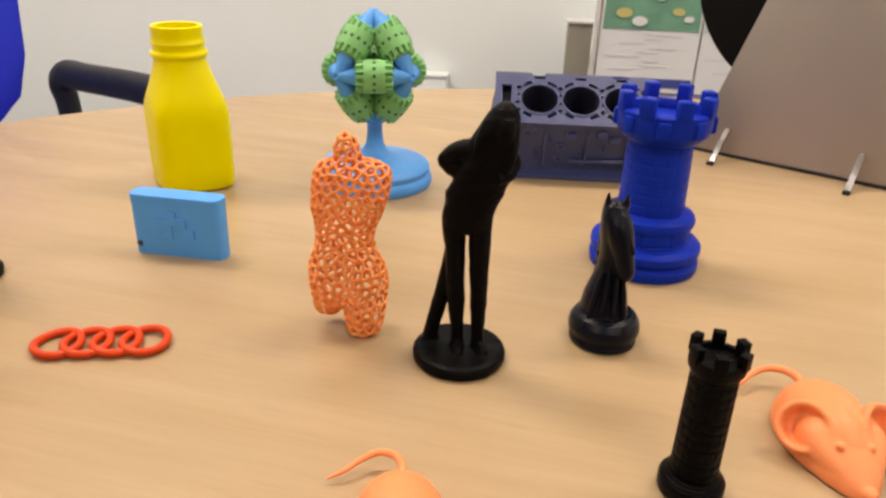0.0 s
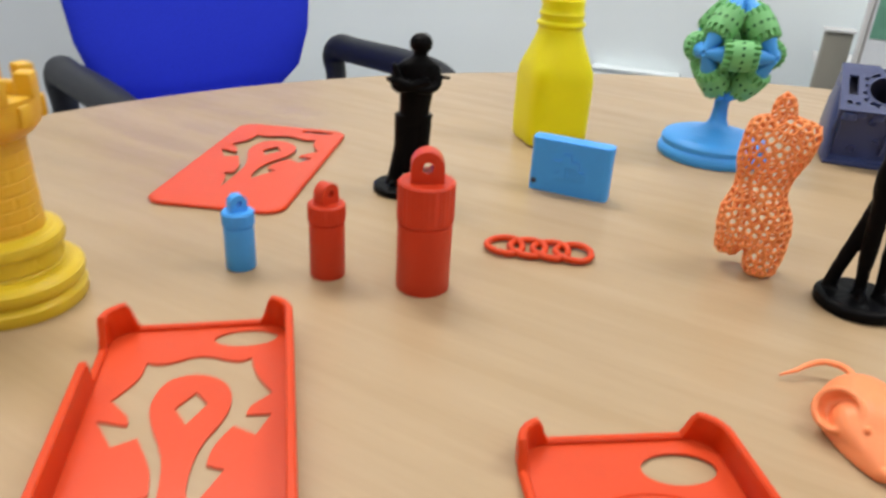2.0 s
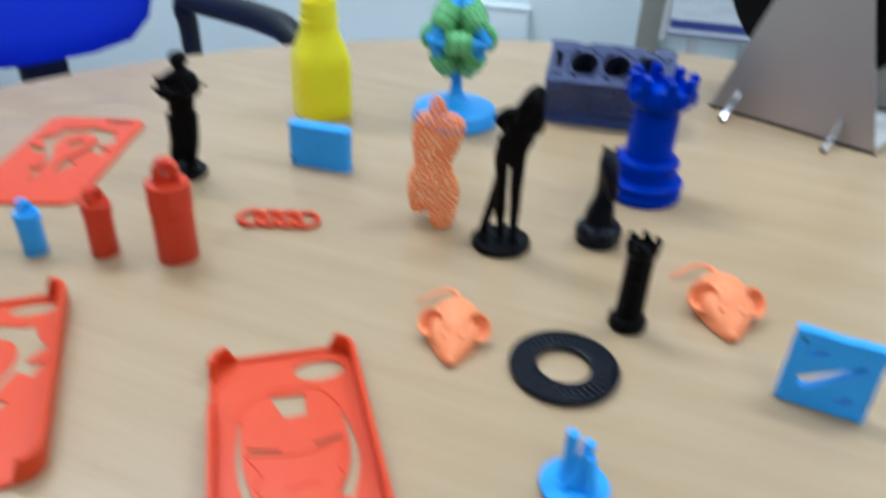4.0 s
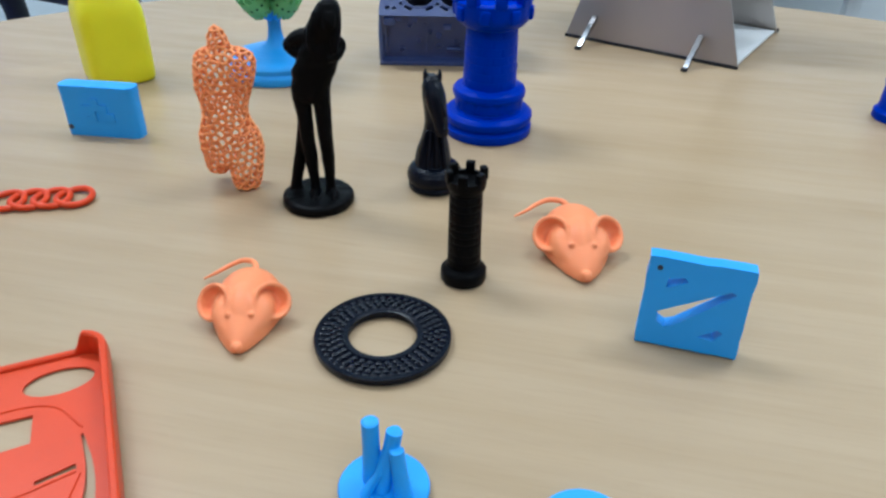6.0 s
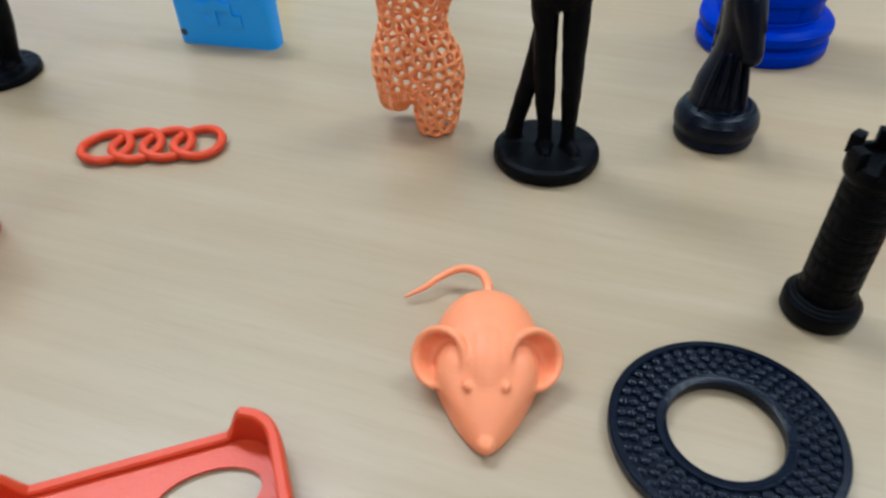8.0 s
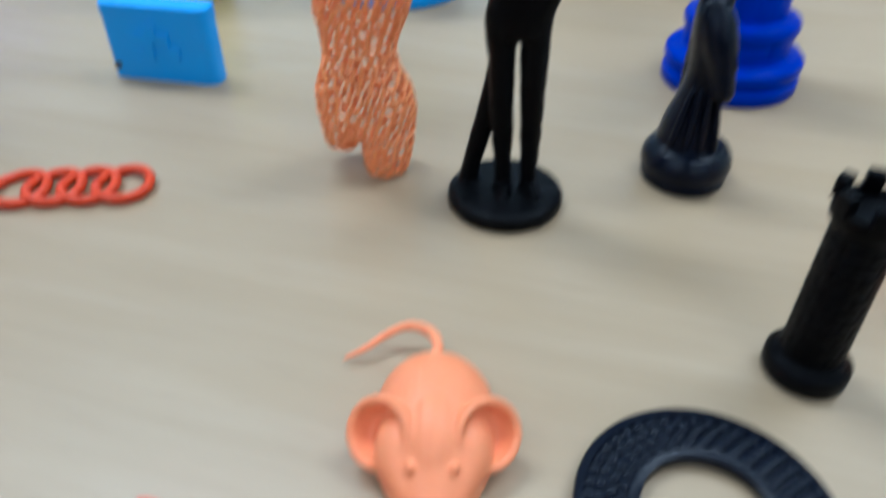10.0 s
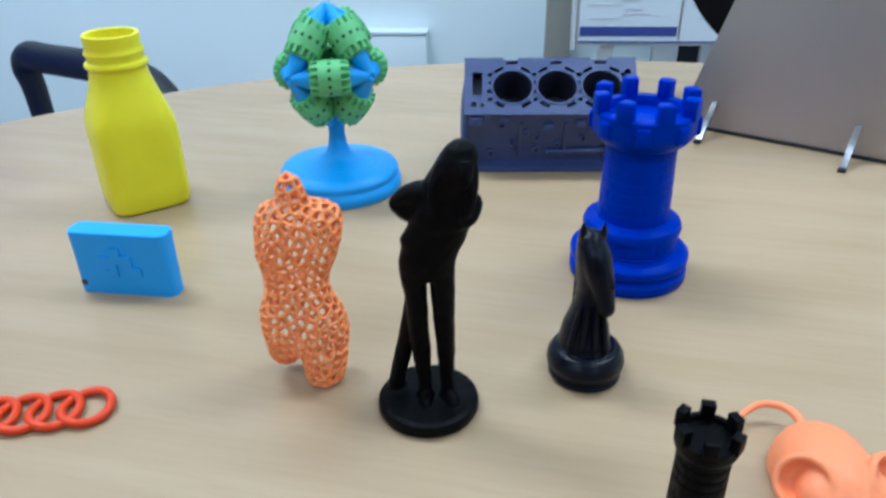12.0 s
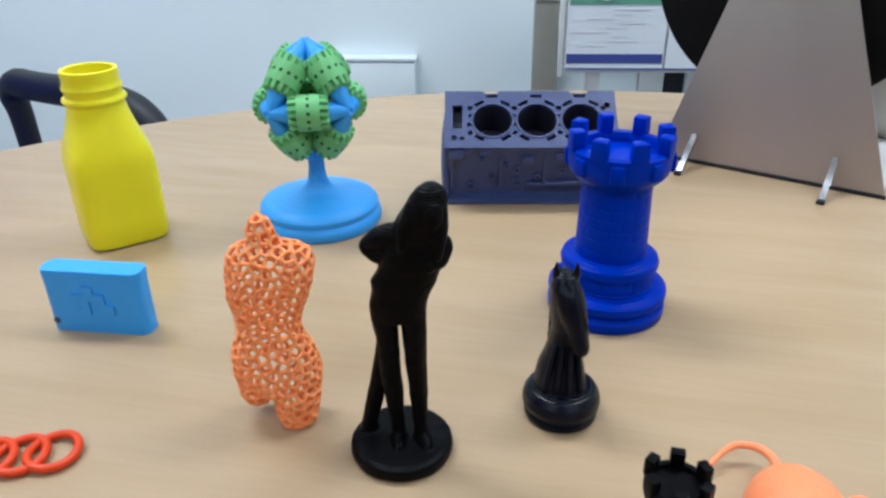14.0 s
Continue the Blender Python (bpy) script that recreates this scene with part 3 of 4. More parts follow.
# ---- black knight piece: one plain shape ----
def knight():
    bm = lathe([(0.05, 0), (12.4, 0), (12.9, 0.6), (12.9, 2.2), (12.2, 2.9), (12.4, 3.4), (13.4, 4.6), (13.7, 6.6), (13.2, 9.2), (11.8, 11.4), (9.6, 12.6), (0.05, 12.8)], 56, cap=False)
    loft([(-0.8, 0.4, 11, 9.0, 8.8), (-0.9, 0.6, 15, 8.9, 8.7), (-0.8, 0.9, 20, 8.0, 8.0), (-0.5, 1.2, 25, 6.4, 7.0), (-0.2, 1.4, 30, 5.3, 6.4), (0.0, 1.4, 35, 5.0, 6.4), (-0.1, 1.0, 41, 5.4, 7.0), (-0.6, 0.4, 47, 5.6, 7.0), (-1.4, 0.0, 52, 4.9, 5.8), (-1.6, 0.0, 55.5, 3.6, 4.0), (-1.6, 0.0, 57.2, 1.8, 2.0)], 28, bm, 2.2)
    # head turned down over the chest
    tube([(-1.4, -0.4, 52.5, 4.4), (-0.2, -2.6, 49, 5.0), (1.2, -4.6, 44, 4.7), (2.8, -6.2, 38, 3.7), (3.8, -7.2, 33.4, 3.3), (4.1, -7.5, 31.0, 2.9), (4.1, -7.5, 29.4, 1.4)], 18, bm, steps=4)
    tube([(1.4, -3.4, 44, 3.6), (3.6, -3.6, 38, 3.0), (4.4, -6.0, 33.5, 2.2)], 14, bm, steps=3)
    for x0, x1 in ((-4.0, -4.6), (1.2, 2.0)):
        tube([(x0, -0.2, 53.5, 1.8), (x1, -0.3, 57, 1.3), (x1, -0.2, 60.2, 0.3)], 8, bm, steps=3)
    # brow ridges and nostril
    for x0, x1 in ((-2.6, 0.2), (2.4, 4.6)):
        tube([(x0 - 0.4, -4.2, 52, 0.9), (x0 + 0.6, -6.6, 47.5, 1.1), (x1 + 1.2, -8.0, 40, 0.7)], 7, bm, steps=3)
    tube([(5.6, -9.4, 33.0, 0.9), (6.2, -8.6, 34.4, 0.7)], 6, bm)
    # mane locks on the far side
    for k in range(8):
        tube([(-3.2 - 0.15 * k, 2.4 + 0.5 * k, 56 - 4.4 * k, 1.8), (-3.9 + 0.1 * k, 4.4 + 0.4 * k, 52 - 4.4 * k, 1.9), (-4.0, 4.6 + 0.4 * k, 48 - 4.4 * k, 1.7)], 8, bm, steps=2)
    # folds running down the chest
    for x0, x1, y0 in ((-3.6, -6.6, -4.4), (-1.4, -2.6, -5.6), (1.2, 1.6, -5.8), (3.6, 5.6, -4.6)):
        tube([(x0, y0 - 0.4, 31, 0.8), ((x0 + x1) / 2, y0 - 1.4, 23, 1.2), (x1, y0 - 2.2, 15, 1.1), (x1, y0 - 1.6, 12, 0.7)], 7, bm, steps=4)
    return fused(solo("chess_knight", bm, M_BLACKG, 0.0198, 0.3382, 0, "glossy black printed horse-head chess knight", "chess knight"), 0.0004)


knight()


# ---- standing black figurine, hand on hip: one plain shape ----
def figurine():
    bm = lathe([(0.05, 0), (16.4, 0), (16.9, 0.7), (16.9, 3.4), (16.2, 4.4), (14.8, 4.8), (0.05, 4.8)], 56, cap=False)
    # trunk from hips to shoulders
    loft([(0.6, 0, 50.4, 5.0, 3.0), (0.6, 0, 51.6, 7.8, 4.8), (0.6, 0, 54, 8.5, 5.4), (0.9, 0, 57.5, 8.7, 5.6), (1.8, 0, 61, 8.9, 5.4), (2.6, 0, 64.5, 9.8, 5.4), (3.8, 0, 67, 9.4, 5.2), (5.2, 0, 70, 9.2, 5.6), (5.9, 0, 74, 9.2, 5.6), (7.2, 0, 78, 8.4, 4.8), (8.4, 0, 81, 5.6, 4.0)], 28, bm, 2.3)
    # head under long hair that falls over the shoulders
    loft([(6.6, 0.6, 73.5, 4.5, 3.6), (6.8, 0.6, 76.5, 7.0, 5.2), (7.4, 0.4, 80, 8.0, 6.0), (8.5, 0.2, 84, 7.5, 6.2), (9.6, 0, 87.5, 6.5, 6.0), (10.5, -0.2, 91, 5.5, 5.4), (11.0, -0.2, 93.6, 4.1, 4.2), (11.2, -0.2, 95.2, 2.0, 2.2), (11.2, -0.2, 95.6, 0.6, 0.6)], 26, bm, 2.1)
    tube([(11.6, -3.2, 90.5, 3.0), (11.4, -4.2, 86.0, 3.2), (10.8, -3.6, 81.8, 1.6)], 12, bm, steps=3)
    tube([(13.8, -1.8, 90, 2.0), (14.0, -2.8, 84, 2.3), (13.4, -4.0, 78, 2.0), (12.8, -4.6, 73.5, 1.0)], 10, bm, steps=4)
    tube([(6.4, -2.4, 90, 2.0), (4.4, -3.6, 84, 2.3), (3.2, -4.4, 78.5, 1.8), (3.0, -4.8, 74.5, 0.9)], 10, bm, steps=4)
    # bent arms, elbows out
    tube([(3.0, 0, 79.6, 3.6), (-1.4, 0.8, 78.8, 3.6), (-5.6, 1.4, 77.0, 3.1), (-8.6, 1.8, 74.8, 1.8), (-6.0, 1.8, 73.0, 2.9), (-3.2, 2.2, 71.4, 3.0), (-0.6, 3.2, 69.4, 2.2)], 12, bm, steps=4)
    tube([(12.2, 0, 78.4, 2.8), (14.6, 0.8, 76.4, 2.6), (15.2, 0.4, 74.6, 2.2), (13.4, -2.0, 72.2, 2.4), (9.6, -4.6, 71.2, 2.0)], 12, bm, steps=4)
    # two straight legs, and the third support stepping back
    tube([(-3.4, 0, 57, 4.6), (-3.6, -0.2, 51, 4.2), (-3.1, -0.4, 45, 3.6), (-2.7, -0.6, 38, 3.45), (-2.4, -0.6, 31, 3.35), (-1.9, 0.0, 24, 3.2), (-1.5, 0, 16, 2.6), (-1.0, -0.2, 10, 2.3), (-0.9, -0.4, 4.0, 2.8)], 18, bm, steps=4)
    tube([(-0.9, 0.6, 5.4, 2.4), (-0.6, -3.4, 5.6, 2.2), (-0.2, -7.4, 4.8, 1.3)], 12, bm, steps=3)
    tube([(4.8, 0, 57, 4.5), (5.2, -0.2, 51, 4.0), (5.4, -0.4, 45, 3.75), (5.6, -0.5, 38, 3.5), (5.8, -0.4, 31, 3.3), (6.0, 0.3, 24, 3.1), (6.2, 0.2, 16, 2.6), (6.4, -0.2, 10, 2.3), (6.6, -0.4, 4.0, 2.8)], 18, bm, steps=4)
    tube([(6.6, 0.4, 5.4, 2.4), (7.8, -3.2, 5.6, 2.2), (9.2, -6.8, 4.8, 1.3)], 12, bm, steps=3)
    tube([(-3.6, 1.6, 46, 2.4), (-4.8, 2.6, 38, 2.7), (-6.4, 3.4, 28, 2.9), (-8.6, 3.8, 18, 2.9), (-10.4, 3.8, 10, 2.7), (-11.0, 3.4, 5.0, 3.0)], 14, bm, steps=4)
    grain(bm, 0.25, 0.35)
    return fused(solo("figurine", bm, M_BLACK, -0.0343, 0.3168, 2, "black printed standing figurine on a round base", "figurine", sharp=60))


figurine()


# ---- second black figurine, arms folded: one plain shape ----
def small_figurine():
    bm = lathe([(0.05, 0), (13.2, 0), (13.6, 0.6), (13.6, 3.0), (12.8, 3.8), (0.05, 3.8)], 40, cap=False)
    loft([(0, 0, 36, 5.6, 4.2), (0.2, 0, 42, 5.8, 4.4), (0.4, 0, 49, 6.2, 4.6), (0.6, 0, 55, 7.0, 4.8), (0.6, 0, 60, 7.6, 5.0), (0.8, 0, 64.5, 7.2, 4.4), (1.0, 0, 67.5, 3.4, 3.0), (1.2, 0, 69, 2.2, 2.2)], 22, bm, 2.4)
    lathe([(0.1, -4.9), (2.6, -4.2), (4.1, -1.6), (4.4, 0.8), (3.6, 3.2), (2.0, 4.5), (0.1, 4.9)], 20, bm, Matrix.Translation((1.2, -0.2, 73.4)))
    tube([(6.4, 0, 63, 2.6), (7.6, -2.0, 56, 2.4), (4.0, -5.2, 53.5, 2.3), (-3.0, -5.6, 55, 2.2), (-7.2, -5.0, 57.5, 1.9)], 10, bm, steps=3)
    tube([(-5.4, 0, 63, 2.6), (-7.4, -1.8, 57, 2.5), (-6.0, -4.8, 53.5, 2.3), (0, -6.0, 56, 2.1), (4.6, -5.4, 58, 1.8)], 10, bm, steps=3)
    tube([(-3.0, -5.6, 56, 2.2), (-9.4, -5.0, 57.6, 1.6), (-11.0, -4.6, 58.4, 0.8)], 8, bm, steps=2)
    tube([(-6.5, -4.4, 58, 1.3), (-8.6, -4.2, 63.5, 1.2), (-8.9, -4.0, 65, 0.8)], 8, bm, steps=2)
    tube([(6.0, -2.0, 59.5, 0.9), (12.4, -1.0, 58.4, 0.8), (12.8, -1.0, 58.3, 1.1)], 8, bm)
    loft([(0, 0.4, 10, 4.2, 3.0), (0, 0.2, 20, 4.6, 3.4), (0, 0, 30, 5.0, 3.9), (0, 0, 38, 5.0, 3.9), (0, 0, 42, 3.6, 3.0)], 20, bm, 2.4)
    for s in (-1, 1):
        tube([(3.4 * s, 0, 40, 4.0), (3.4 * s, -0.2, 28, 3.7), (3.6 * s, 0.2, 16, 3.3), (3.8 * s, 0, 8, 3.0), (3.9 * s, -0.6, 4.6, 3.1), (4.2 * s, -5.0, 4.4, 1.6)], 12, bm, steps=4)
    for v in bm.verts:
        k = 1.14 if v.co.z < 4.5 else 1.3
        v.co.z = v.co.z if v.co.z < 4.5 else 4.5 + 1.045 * (v.co.z - 4.5)
        v.co.x, v.co.y = v.co.x * k + 0.2 * min(20, max(0, v.co.z - 4)) + 0.025 * max(0, v.co.z - 24), v.co.y * k - 0.03 * max(0, v.co.z - 4)
    grain(bm, 0.25, 0.35)
    return fused(solo("figurine", bm, M_BLACK, -0.2496, 0.3435, 25, "small black printed figurine with folded arms", "figurine", sharp=60))


small_figurine()


# ---- orange lattice torso: one open-work mesh ----
def skin_of(bm, size):
    """The melted outer skin of a body in millimetres, as points and triangles."""
    me = bpy.data.meshes.new("skin")
    bm.to_mesh(me)
    bm.free()
    ob = bpy.data.objects.new("skin", me)
    scene.collection.objects.link(ob)
    md = ob.modifiers.new("fuse", "REMESH")
    md.mode, md.voxel_size = "VOXEL", size
    done = bpy.data.meshes.new_from_object(ob.evaluated_get(bpy.context.evaluated_depsgraph_get()))
    bpy.data.objects.remove(ob)
    pts = np.array([v.co[:] for v in done.vertices])
    tris = []
    for p in done.polygons:
        ids = list(p.vertices)
        tris += [(ids[0], ids[k], ids[k + 1]) for k in range(1, len(ids) - 1)]
    bpy.data.meshes.remove(done)
    return pts, tris


def cell_struts(pts, tris, gap, seed):
    """Edges of the cells round evenly scattered seeds on a skin."""
    first = random.Random(seed).randrange(len(pts))
    near = np.linalg.norm(pts - pts[first], axis=1)
    owner, count = np.zeros(len(pts), int), 1
    while near.max() > gap:
        k = int(near.argmax())
        d = np.linalg.norm(pts - pts[k], axis=1)
        owner[d < near] = count
        near = np.minimum(near, d)
        count += 1
    corners = {}
    for t in tris:
        key = frozenset(int(owner[i]) for i in t)
        if len(key) == 3:
            corners.setdefault(key, []).append(pts[list(t)].mean(axis=0))
    shared = {}
    for key, where in corners.items():
        a, b, c = sorted(key)
        for pair in ((a, b), (b, c), (a, c)):
            shared.setdefault(pair, []).append(np.mean(where, axis=0))
    return [(p[i], p[i + 1]) for p in shared.values() for i in range(len(p) - 1)]


def torso():
    body = loft([(-0.9, 0, 11.5, 9.5, 6.0), (-0.8, 0, 13, 13.4, 8.2), (-0.9, 0, 19, 15.0, 9.6), (-1.5, 0, 27, 14.2, 9.4), (-2.1, 0, 33, 11.4, 8.0), (-2.1, 0, 38, 10.3, 7.0), (-1.7, 0, 43, 10.9, 7.4), (-0.8, -0.3, 50, 13.0, 8.8), (0.4, -0.4, 56, 13.8, 9.2), (1.2, 0, 62, 14.0, 8.2), (1.5, 0, 65.6, 13.2, 6.8), (1.2, 0, 67.2, 10.6, 5.6), (0.4, 0, 68.2, 6.0, 4.6)], 32, power=2.3)
    loft([(0, 0, 66, 5.4, 4.8), (-0.3, 0, 69.5, 4.6, 4.2), (-0.7, 0, 73, 4.2, 3.6), (-0.9, 0, 76, 3.2, 2.8), (-0.8, 0, 78, 1.4, 1.4)], 20, body)
    loft([(4.8, -3.6, 0.6, 5.2, 5.0), (5.0, -3.4, 2, 6.6, 6.2), (5.4, -2.6, 8, 7.5, 7.0), (6.0, -1.4, 15, 7.9, 8.0)], 22, body)
    loft([(-9.0, 1.0, 6.6, 4.4, 4.8), (-9.2, 0.8, 8, 5.5, 6.0), (-9.0, 0.4, 12, 6.0, 7.2), (-8.4, 0, 18, 6.8, 8.0)], 22, body)
    bm = bmesh.new()
    for p, q in cell_struts(*skin_of(body, 0.6), 2.65, 5):
        if np.linalg.norm(p - q) > 0.15:
            d = (q - p) / np.linalg.norm(q - p) * 0.35
            tube([(*(p - d), 0.71), (*(q + d), 0.71)], 6, bm)
    return fused(solo("torso_sculpture", bm, M_MESH, -0.0775, 0.3315, 0, "orange printed torso of open lattice work", "sculpture"), 0.00036)


torso()


# ---- printed tree of drums ----
def drum_tree():
    tr = thing("kinetic_tree_model", -0.1007, 0.4965, 0, "sky blue and green printed tree of perforated drums", "model tree")
    part("foot", lathe([(0.05, 0), (32.8, 0), (33.6, 1.0), (33.8, 4.0), (33.0, 6.4), (31.8, 7.4), (32.2, 8.4), (32.4, 10.5), (31.0, 12.6), (27, 14.0), (19, 15.6), (11, 17.4), (7, 20), (5.2, 24), (4.4, 30), (4.3, 42), (0.05, 42)], 72, cap=False), M_SKY, tr, "sky blue stepped base and stem")
    R, Q, cz = 31.6, 28.4, 66.4
    turn = 11.0
    v = [Vector((0, 0, cz + R)), Vector((0, 0, cz - R))] + [Vector((Q * math.cos(radians(turn + 45 + 90 * k)), Q * math.sin(radians(turn + 45 + 90 * k)), cz)) for k in range(4)]
    edges = [(0, 2 + k) for k in range(4)] + [(1, 2 + k) for k in range(4)] + [(2 + k, 2 + (k + 1) % 4) for k in range(4)]
    half = 21.0

    def teeth(a, z, r):
        return r - (2.1 if abs(z) > 5.8 and (a / (2 * math.pi) * 14) % 1 < 0.45 else 0)
    drum = lathe([(5.4, -9.9), (7.9, -9.9), (8.5, -9.3), (8.8, -6.0), (8.9, -5.6), (9.2, 0), (8.9, 5.6), (8.8, 6.0), (8.5, 9.3), (7.9, 9.9), (5.4, 9.9)], 96, squash=teeth)
    spindle = lathe([(0.4, -half), (2.2, -half + 0.6), (2.6, -half + 3), (5.0, -10.8), (5.3, -9.4), (5.3, 9.4), (5.0, 10.8), (2.6, half - 3), (2.2, half - 0.6), (0.4, half)], 20)
    # flat dark discs on the drum skin stand for shaded holes
    holes = bmesh.new()
    for k in range(14):
        for z in (0.0,):
            a = 2 * math.pi * (k + 0.5) / 14
            lathe([(1.0, 0), (1.0, 0.12)], 8, holes, Matrix.Rotation(a, 4, "Z") @ Matrix.Translation((9.12, 0, z)) @ Matrix.Rotation(radians(90), 4, "Y"))
    d0 = part("drum", drum, M_GREEN, tr, "green drum with toothed rims")
    h0 = part("hole_shade_discs", holes, M_GREEN_SHADE, d0, "row of small dark discs painted as shaded holes")
    s0 = part("spindle", spindle, M_SKY, tr, "blue double cone")
    for k, (a, b) in enumerate(edges):
        mid, d = (v[a] + v[b]) / 2, (v[b] - v[a]).normalized()
        m = Matrix.Translation(mid * 0.001) @ d.to_track_quat("Z", "Y").to_matrix().to_4x4()
        if k == 0:
            dd, hh, ss = d0, h0, s0
        else:
            dd, ss, hh = new("drum", d0.data), new("spindle", s0.data), new("hole_shade_discs", h0.data)
            dd.parent = ss.parent = tr
            hh.parent = dd
        dd.matrix_basis = m
        ss.matrix_basis = m @ Matrix.Diagonal((1, 1, (v[b] - v[a]).length / (2 * half), 1))
    return tr


drum_tree()


# ---- yellow bottle ----
def bottle():
    bt = thing("bottle", -0.2030, 0.4735, 38, "yellow printed square milk bottle without a cap", "bottle")
    prof = [(0, 17.5, 17.5, 5.0), (1.2, 19.6, 19.6, 5.0), (3, 20.2, 20.2, 5.0), (12, 20.5, 20.5, 5.0), (40, 20.5, 20.5, 5.0), (46, 20.3, 20.3, 4.4), (51, 19.2, 19.2, 3.6), (57, 17.4, 17.4, 2.9), (63, 15.6, 15.6, 2.4), (68, 14.3, 14.3, 2.1), (71, 13.8, 13.8, 2.0)]
    bm = bmesh.new()
    rings = []
    for z, rx, ry, p in prof:
        ring = []
        for i in range(64):
            a = 2 * math.pi * i / 64
            c, s = math.cos(a), math.sin(a)
            k = (abs(c) ** p + abs(s) ** p) ** (-1 / p)
            ring.append(bm.verts.new((rx * k * c, ry * k * s, z)))
        rings.append(ring)
    ring_faces(bm, rings)
    part("body", bm, M_YELLOW, bt)
    part("neck", lathe([(13.7, 70.5), (13.6, 72), (14.6, 73.2), (15.2, 74.2), (14.8, 75.4), (13.4, 76.2), (13.2, 78), (13.9, 79.2), (14.1, 80.4), (13.4, 81.6), (13.1, 84), (13.4, 87), (13.3, 88.6), (12.4, 89.0), (11.4, 88.6), (11.3, 84), (11.3, 72)], 56, cap=False), M_YELLOW, bt, "threaded neck with open rim")


bottle()


# ---- blue cassette-shaped box ----
def cassette():
    cs = thing("game_cartridge_case", -0.1692, 0.3835, -3.6, "sky blue printed flat box standing on edge", "box")
    W, T, Z = 43.4, 10.4, 29.0
    out = rounded(W, T, 3.6, 6)
    part("body", plate([out], 0, Z), M_SKY, cs)
    for pts in ([(-7, 9), (-1.5, 9), (-1.5, 15.5), (3.5, 15.5), (3.5, 9.5), (9, 9.5), (9, 14), (5.5, 14), (5.5, 19), (1, 19), (1, 22.5), (-3.5, 22.5), (-3.5, 18.5), (-9, 18.5), (-9, 14.5), (-5, 14.5), (-5, 12), (-7, 12)],):
        part("emblem", plate([pts], 0, 0.9, Matrix.Translation((0, -T / 2 + 0.1, 0)) @ Matrix.Rotation(radians(90), 4, "X")), M_SKY, cs, "raised stepped emblem")
    # no hole is cut: a dark disc paints its shade on the front
    part("hole", lathe([(1.5, 0), (1.5, 0.12)], 16, m=Matrix.Translation((-18.5, -T / 2 + 0.05, 5.0)) @ Matrix.Rotation(radians(90), 4, "X")), M_HOLE_SHADE, cs, "small dark disc standing for a shaded hole")
    part("lid_lip", plate([rounded(W + 0.4, T + 0.4, 3.8, 6)], Z - 4.0, Z - 0.4), M_SKY, cs)


cassette()


# ---- red chain of rings ----
def ring_chain():
    ch = thing("ring_chain", -0.1647, 0.3028, 13, "red printed row of four interlocked rings", "rings")
    for k in range(4):
        x = (k - 1.5) * 10.2
        pts = []
        for i in range(40):
            a = 2 * math.pi * i / 40
            pts.append((x + 7.9 * math.cos(a), 8.2 * math.sin(a), 1.6 + 0.35 * math.sin(2 * a) + 0.3, 1.55))
        part("ring", tube(pts, 10, closed=True), M_RED, ch)


ring_chain()


# ---- screw-top capsules ----
def capsule(x, y, r, body, top, rot, material, label, seam=0.74):
    cp = thing("keyring_capsule", x, y, rot, label, "capsule", "capsules")
    part("body", lathe([(0.05, 0), (r - 0.3, 0), (r, 0.4), (r, body * seam), (r - 0.5, body * (seam + 0.005)), (r - 0.5, body * (seam + 0.03)), (0.05, body * (seam + 0.03))], 40, cap=False), material, cp)

    def knurl(a, z, q):
        return q + (0.26 if z < body - 0.6 and q > r and (a / (2 * math.pi) * 32) % 1 < 0.5 else 0)
    part("screw_cap", lathe([(0.05, body * (seam + 0.022)), (r - 0.3, body * (seam + 0.022)), (r + 0.12, body * (seam + 0.032)), (r + 0.15, body - 0.8), (r - 0.4, body), (0.05, body + 0.05)], 96, cap=False, squash=knurl), material, cp)
    h = top - body
    w = h * 0.5
    loop = [[(-w, 0), (w, 0)] + [(w * math.cos(math.pi * i / 14), h - w + w * math.sin(math.pi * i / 14)) for i in range(15)], circle(0, h - w, w * 0.34, 14)]
    part("hanging_loop", plate(loop, -w * 0.62, w * 0.62, Matrix.Translation((0, 0, body - 0.3)) @ Matrix.Rotation(radians(90), 4, "X")), material, cp, "pierced loop")


capsule(-0.2725, 0.2330, 6.1, 25.0, 32.0, 60, M_SKY, "tiny sky blue printed screw capsule with loop")
capsule(-0.2380, 0.2432, 7.1, 31.5, 40.0, 75, M_RED2, "small red printed screw capsule with loop")
capsule(-0.1996, 0.2516, 10.7, 45.0, 57.5, 25, M_RED2, "large red printed screw capsule with loop", 0.62)


